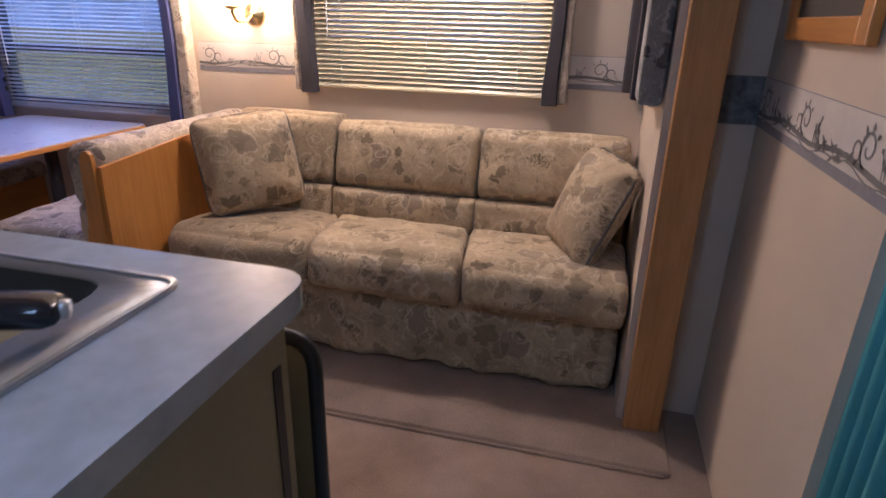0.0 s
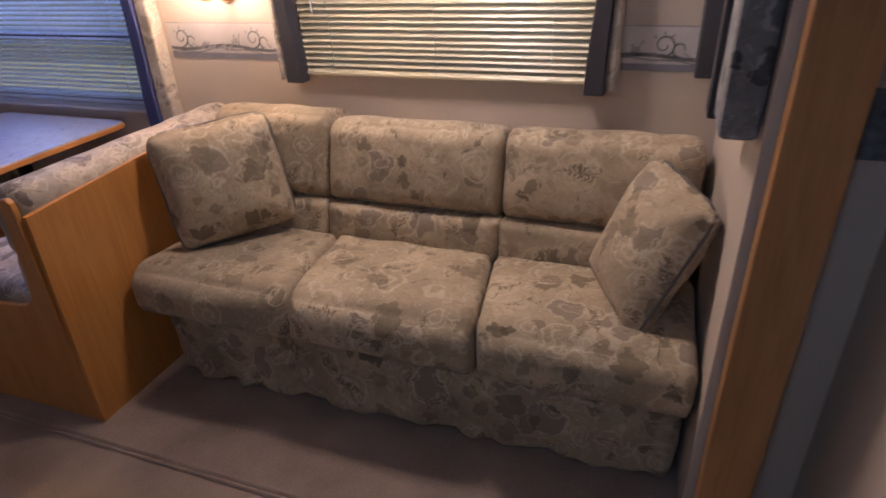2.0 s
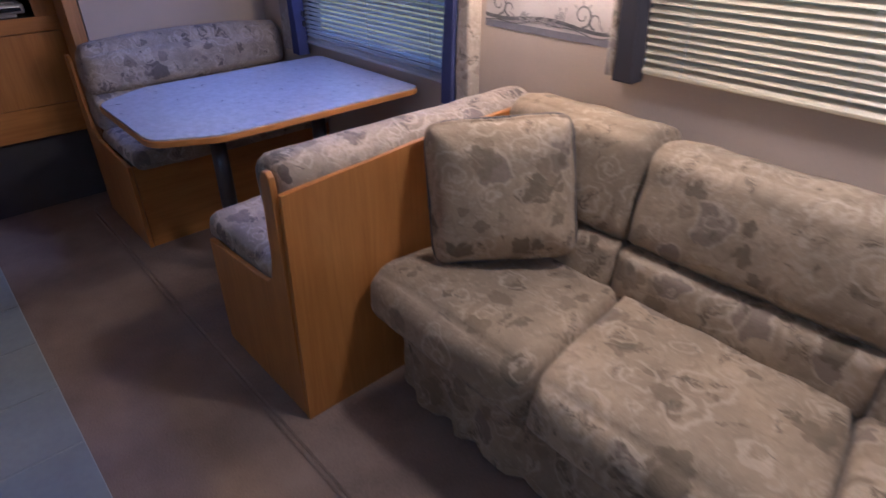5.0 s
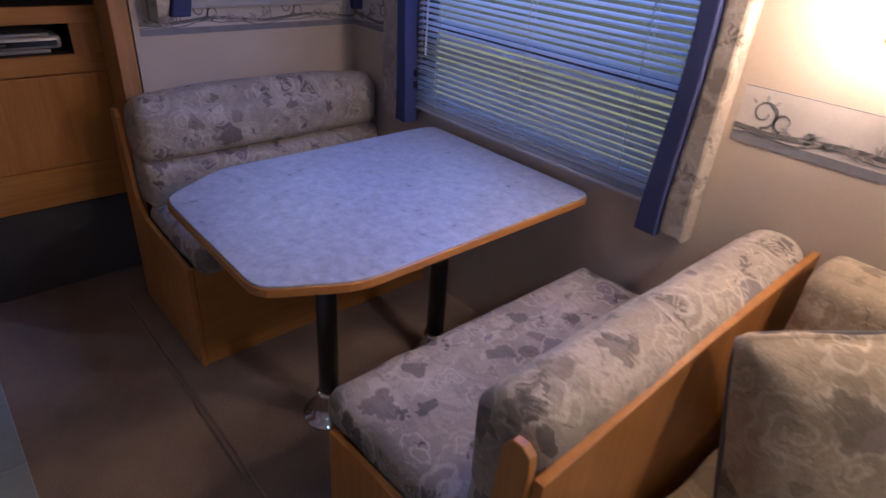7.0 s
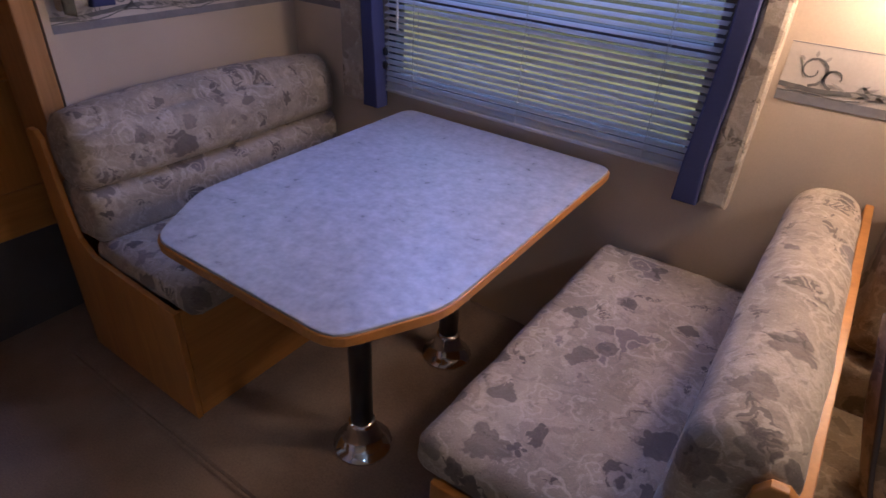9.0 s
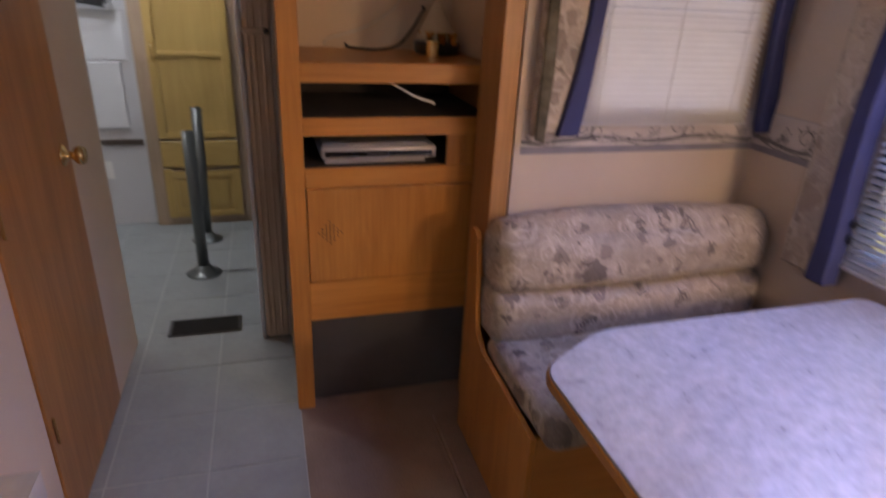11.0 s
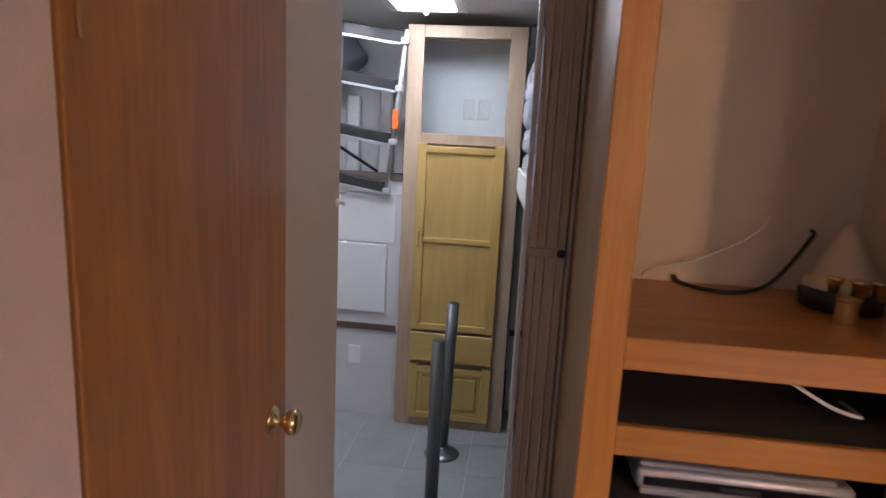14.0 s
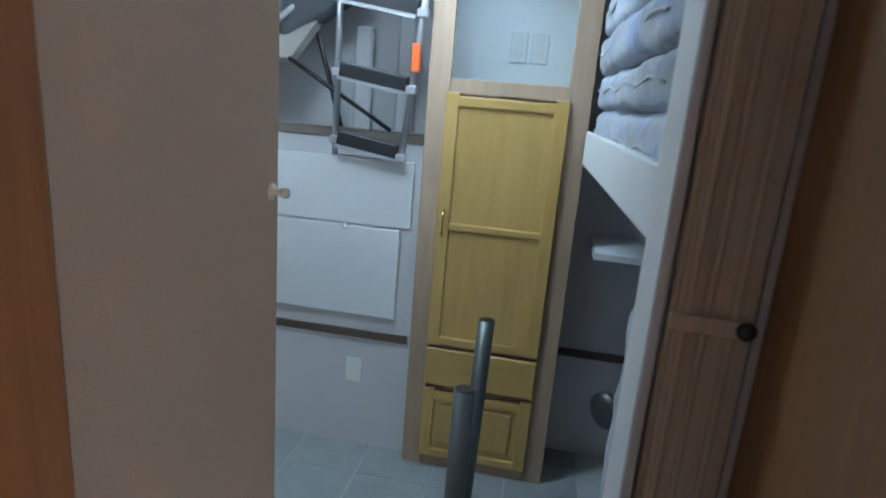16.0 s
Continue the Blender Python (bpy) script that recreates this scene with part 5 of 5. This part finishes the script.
def ladder():
    l = thing("telescopic_ladder", (-5.42, 0.78, 1.285), "black and aluminium telescopic ladder leaning on the bunk", "ladder")
    lo_l, lo_r = Vector((-5.50, 0.60, 1.285)), Vector((-5.46, 0.885, 1.285))
    hi_l, hi_r = Vector((-5.40, 0.64, 2.12)), Vector((-5.36, 0.985, 2.10))

    def at(a, b, z):
        return a + (b - a) * ((z - a.z) / (b.z - a.z))
    part("rail", cyl(B(), lo_l, hi_l, 0.013, seg=14), ALUMINIUM, l, "", True)
    part("rail", cyl(B(), lo_r, hi_r, 0.013, seg=14), ALUMINIUM, l, "", True)
    for zl in (1.345, 1.60, 1.865, 2.09):
        a, b = at(lo_l, hi_l, zl), at(lo_r, hi_r, zl - 0.045)
        mid = (a + b) / 2
        d = b - a
        rot = Matrix.Translation(mid) @ Matrix.Rotation(math.atan2(d.z, d.y), 4, 'X')
        h = d.length / 2 - 0.02
        r = part("rung", box(B(), -0.028, 0.028, -h, h, -0.012, 0.044, 0.006, rot, 2), BLACK, l, "black ribbed tread")
        part("tread_edge", box(B(), 0.0285, 0.034, -h, h, -0.024, -0.011, 0.001, rot), ALUMINIUM, r, "bright aluminium edge")
        for p in (a, b):
            part("clamp", box(B(), -0.02, 0.02, -0.02, 0.02, -0.016, 0.016, 0.005, Matrix.Translation(p), 2), SILVER, r, "grey plastic clamp")
    p = at(lo_r, hi_r, 1.67)
    part("tag", box(B(), -0.017, 0.019, -0.015, 0.015, -0.05, 0.05, 0.004, Matrix.Translation(p), 2), ORANGE, l, "orange warning label")


ladder()
solo("gas_strut", tube(B(), [(-5.545, 0.375, 1.645), (-5.575, 0.60, 1.51), (-5.60, 0.80, 1.39)], 0.009, 8, 2), BLACK, "black bunk lift strut", "strut", True)


def camp_chair():
    c = thing("folding_chair", (-5.8, 0.45, 1.27), "grey cloth folding chair stored on the upper bunk", "chair")
    bm = B()
    m = Matrix.Translation((-5.74, 0.42, 1.95)) @ Matrix.Rotation(radians(38), 4, 'X') @ Matrix.Rotation(radians(12), 4, 'Z')
    soft_box(bm, -0.06, 0.06, -0.26, 0.26, -0.13, 0.12, 0.05, 14, (0.02, 0, 0), 0.012, m)
    part("seat", bm, GREY_CLOTH, c, "slumped grey cloth seat", True)
    for p, q in (((-5.78, 0.55, 1.275), (-5.76, 0.30, 2.12)), ((-5.82, 0.10, 1.275), (-5.80, 0.14, 1.9))):
        part("leg", cyl(B(), p, q, 0.011, seg=10), DARK_STEEL, c, "", True)


camp_chair()


def folding_bed():
    """The hinged bunk base, raised against the rear wall on its strut."""
    l = thing("folding_bed", (-5.7, 0.2, 1.63), "raised beige bunk base board propped open by a strut", "bed")
    low, high = Vector((-5.60, 0.365, 1.635)), Vector((-5.93, 0.585, 2.15))
    run = Vector((0.02, -1.0, -0.02)).normalized()
    nrm = (high - low).cross(run).normalized() * 0.022
    bm = B()
    k = [low, high, high + run * 0.93, low + run * 0.72]
    a, c = [bm.verts.new(p - nrm) for p in k], [bm.verts.new(p + nrm) for p in k]
    bm.faces.new(a)
    bm.faces.new(c[::-1])
    for i in range(4):
        bm.faces.new((a[i], a[(i + 1) % 4], c[(i + 1) % 4], c[i]))
    part("board", bm, LID, l)
    part("edge_strip", tube(B(), [low + run * 0.10 + Vector((0.05, 0, 0.11)), high + run * 0.02 + Vector((0.05, 0, -0.03))], 0.013, 8, 2), WHITE_BOARD, l, "white edge strip", True)


folding_bed()
for i, (y0, y1, h) in enumerate(((0.52, 0.60, 0.55), (0.72, 0.80, 0.62))):
    bm = B()
    box(bm, -5.97, -5.93, y0, y1, 1.272, 1.272 + h, 0.01)
    solo("board_offcut", bm, WHITE_BOARD, "white board stood on edge on the bunk", "board")


def right_bunk():
    b = thing("bunk_bed", (-4.8, 2.1, 0.0), "built-in bunk with a white rail on the side wall", "bunk bed")
    slope = Matrix.Translation((-5.41, 1.567, 0)) @ Matrix.Rotation(radians(2.13), 4, 'Z') @ Matrix.Translation((5.41, -1.567, 0))
    part("rail", box(B(), -5.41, -4.075, 1.567, 1.587, 1.345, 1.462, 0.004, slope), WHITE_BOARD, b, "white side rail")
    part("deck", box(B(), -5.41, -4.075, 1.588, 2.46, 1.36, 1.385, 0.0, slope), WHITE_BOARD, b)
    part("shelf", box(B(), -5.75, -5.40, 1.655, 1.86, 1.00, 1.03, 0.003), WHITE_BOARD, b, "small white shelf")
    part("end_panel", box(B(), -5.76, -5.73, 1.585, 2.54, 0.0, TOP - 0.004), WALL_WHITE, b)
    part("trim_strip", box(B(), -5.729, -5.718, 1.585, 2.2, 0.475, 0.51, 0.002), BROWN_STRIP, b, "brown trim strip")
    return slope


slope = right_bunk()
for i, (z0, z1, x0, y0) in enumerate(((1.388, 1.54, -5.40, 1.592), (1.54, 1.648, -5.36, 1.585), (1.648, 1.768, -5.38, 1.575), (1.768, 1.90, -5.39, 1.58))):
    bm = B()
    soft_box(bm, x0, -4.10, y0, 2.42, z0, z1, 0.035, 22, (0.0, 0.006, 0.0), 0.012, slope, seed=i * 5.0)
    m = thing("mattress", (-4.7, 2.1, z0), "thin pale blue and white bunk mattress in a stack", "mattress", "stacked mattresses")
    part("ticking", bm, MATTRESS, m, "", True)
    bm = B()
    tube(bm, [slope @ Vector((x0 + 0.05 + k * 0.15, y0 - 0.006, (z0 + z1) / 2 + 0.008 * (-1) ** k)) for k in range(8)], 0.0035, 6, 2)
    part("zipper", bm, SILVER, m, "zipper seam", True)
bm = B()
soft_box(bm, -4.72, -4.06, 1.70, 1.80, 0.02, 1.10, 0.04, 16, (0, 0.015, 0), 0.012, seed=40)
m = thing("mattress", (-4.4, 1.75, 0.0), "pale mattress stood on its edge beside the bunk", "mattress")
part("ticking", bm, MATTRESS, m, "", True)
solo("pedestal_base", lathe(B(), (-5.0, 1.735, 0.62), (0.7, -0.7, 0), ((0, 0.04), (0.01, 0.058), (0.03, 0.058), (0.04, 0.04), (0.042, 0))), DARK_STEEL, "round grey pedestal base leaning under the bunk", "pedestal base", True)


# ---- kitchen ----
def sink():
    s = thing("sink", (-0.5, 1.0, 0.90), "stainless steel kitchen sink set in the counter", "sink")
    x0, x1, y0, y1 = -0.86, -0.150, 0.62, 1.290
    bx0, bx1, by0, by1 = -0.80, -0.238, 0.68, 1.262
    outer = rounded([(x0, y0), (x1, y0), (x1, y1), (x0, y1)], 0.035, 5)
    inner = rounded([(bx0, by0), (bx1, by0), (bx1, by1), (bx0, by1)], 0.075, 5)
    low = rounded([(bx0 + 0.02, by0 + 0.02), (bx1 - 0.02, by0 + 0.02), (bx1 - 0.02, by1 - 0.02), (bx0 + 0.02, by1 - 0.02)], 0.08, 5)
    bm = B()
    rings = [[bm.verts.new((x, y, z)) for x, y in p] for p, z in ((outer, 0.9005), (outer, 0.907), (inner, 0.904), (inner, 0.897), (low, 0.74))]
    for r0, r1 in zip(rings[:3], rings[1:4]):
        for i in range(len(r0)):
            k = (i + 1) % len(r0)
            bm.faces.new((r0[i], r0[k], r1[k], r1[i]))
    part("rim", bm, STEEL, s, "brushed steel rim", True)
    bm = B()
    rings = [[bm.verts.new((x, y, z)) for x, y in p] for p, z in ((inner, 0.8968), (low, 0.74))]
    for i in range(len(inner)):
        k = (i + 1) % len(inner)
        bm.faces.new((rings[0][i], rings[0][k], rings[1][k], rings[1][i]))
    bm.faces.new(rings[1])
    # Basin steel is darkened to carry the shade inside the bowl.
    part("basin", bm, SHADED_STEEL, s, "deep steel basin, its shade put into the colour", True)
    pts = [(x * 0.985 - 0.004, y * 0.992, 0.9075) for x, y in outer]
    part("rim_bead", tube(B(), [Vector(p) for p in pts] + [Vector(pts[0])], 0.003, 6, 1), STEEL, s, "raised rim bead", True)
    part("drain", lathe(B(), (-0.52, 0.96, 0.7405), (0, 0, 1), ((0, 0.045), (0.003, 0.045), (0.004, 0.03), (0.001, 0))), CHROME, s, "", True)
    s.location += Vector((0.015, 0.012, 0.018))


sink()


def spout():
    f = thing("faucet", (-0.25, 1.0, 0.905), "glossy black faucet spout with a metal tip over the sink", "faucet")
    m = Matrix.Translation((-0.19, 1.127, 0.953)) @ Matrix.Rotation(radians(-152), 4, 'Z') @ Matrix.Rotation(radians(-4), 4, 'Y')
    bm = B()
    soft_box(bm, -0.02, 0.26, -0.028, 0.028, -0.016, 0.016, 0.015, 12, (0, 0.003, 0.003), 0.0, m)
    part("spout", bm, BLACK_GLOSS, f, "", True)
    part("tip", cyl(B(), m @ Vector((-0.026, 0.0, 0)), m @ Vector((-0.012, 0.0, 0)), 0.0115, seg=16), STEEL, f, "bright metal tip", True)
    part("stem", cyl(B(), (-0.405, 1.012, 0.76), (-0.405, 1.012, 0.963), 0.016, seg=16), BLACK_GLOSS, f, "", True)


spout()


def drop_leaf():
    d = thing("drop_leaf", (-0.4, 1.42, 0.1), "dark-edged folding counter leaf hanging beside the cabinet", "counter leaf")
    poly = rounded([(-0.75, 0.10), (-0.004, 0.10), (-0.004, 0.785), (-0.75, 0.785)], 0.05, 5)
    part("leaf", prism(B(), poly, 1, 1.401, 1.424, 0.004), CAB_FACE, d)
    pts = [(x, 1.4125, z) for x, z in poly]
    part("edge", tube(B(), [Vector(p) for p in pts] + [Vector(pts[0])], 0.0145, 8, 1), BLACK, d, "black rubber edge", True)
    part("hinge", box(B(), -0.70, -0.06, 1.3525, 1.400, 0.70, 0.712, 0.001), DARK_STEEL, d)


drop_leaf()
bm = B()
box(bm, -0.0145, -0.0125, 1.305, 1.327, 0.12, 0.79, 0.0)
solo("slot_strip", bm, BLACK, "dark vertical slot on the cabinet end", "strip")


def picture():
    p = thing("picture_frame", (0.84, 2.2, 1.25), "oak frame with a dark brown picture on the cream wall", "picture")
    x = 0.848
    y0, y1, z0, z1 = 1.86, 2.372, 1.25, 1.80
    w = 0.05
    for a, b, c, d in ((y0, y0 + w, z0, z1), (y1 - w, y1, z0, z1)):
        part("frame_bar", box(B(), x - 0.022, x, a, b, c, d, 0.004, seg=2), OAK, p)
    for a, b, c, d in ((y0 + w, y1 - w, z0, z0 + w), (y0 + w, y1 - w, z1 - w, z1)):
        part("frame_bar", box(B(), x - 0.022, x, a, b, c, d, 0.004, seg=2), OAK_H, p)
    part("picture", box(B(), x - 0.012, x - 0.002, y0 + w, y1 - w, z0 + w, z1 - w), DARK_INSIDE, p, "dark brown picture")


picture()


def bedroom():
    # Pleated sheet that puts teal beside the end of the front wall.
    c = thing("curtain", (0.885, 1.43, 0.04), "teal pleated cloth hanging in the bedroom doorway", "curtain")
    bm = B()
    n = 60
    lo = [bm.verts.new((0.872 + 0.012 * math.sin(i * 1.1), 1.22 + 0.432 * i / n, 0.04 if 0.432 * i / n > 0.25 else 0.76)) for i in range(n + 1)]
    hi = [bm.verts.new((0.872 + 0.008 * math.sin(i * 1.1), 1.22 + 0.432 * i / n, 1.955)) for i in range(n + 1)]
    for i in range(n):
        bm.faces.new((lo[i], lo[i + 1], hi[i + 1], hi[i]))
    ob = part("cloth", bm, TEAL, c, "", True)
    ob.modifiers.new("thick", 'SOLIDIFY').thickness = 0.003
    part("rod", cyl(B(), (0.875, 0.80, 1.965), (0.875, 1.655, 1.965), 0.009), DARK_STEEL, c, "", True)
    b = thing("bed", (1.7, 1.12, 0.0), "bed with a dark green cover behind the doorway", "bed")
    bm = B()
    soft_box(bm, 0.93, 2.60, 0.74, 1.50, 0.02, 0.70, 0.05, 12, (0, 0, 0.02), 0.008)
    part("cover", bm, DARK_GREEN, b, "dark green bed cover", True)


bedroom()
dome("ceiling_light", -4.72, 0.55, 0.12, LED_BUNK, "round cool-white ceiling light in the bunk room")
# Bedroom lamp is an addition out of view, to brighten the doorway.
dome("ceiling_light", 1.35, 1.5, 0.10, BEDROOM_FILL, "unseen cool lamp added to light the front bedroom")


# ---- floor tiles ----
S, J = 0.305, 0.006
bm = B()
box(bm, -S / 2 + J / 2, S / 2 - J / 2, -S / 2 + J / 2, S / 2 - J / 2, 0.0, 0.0022, 0.0008)
tile_mesh = mesh_from(bm, "tile", TILE)
for i in range(24):
    for j in range(7):
        x, y = 0.66 - S * i, FLOOR_Y - S * (j + 0.5)
        if x < -6.3 or y < -0.35:
            continue
        part_me("tile", tile_mesh, tiles, m=Matrix.Translation((x, y, 0.0005)))
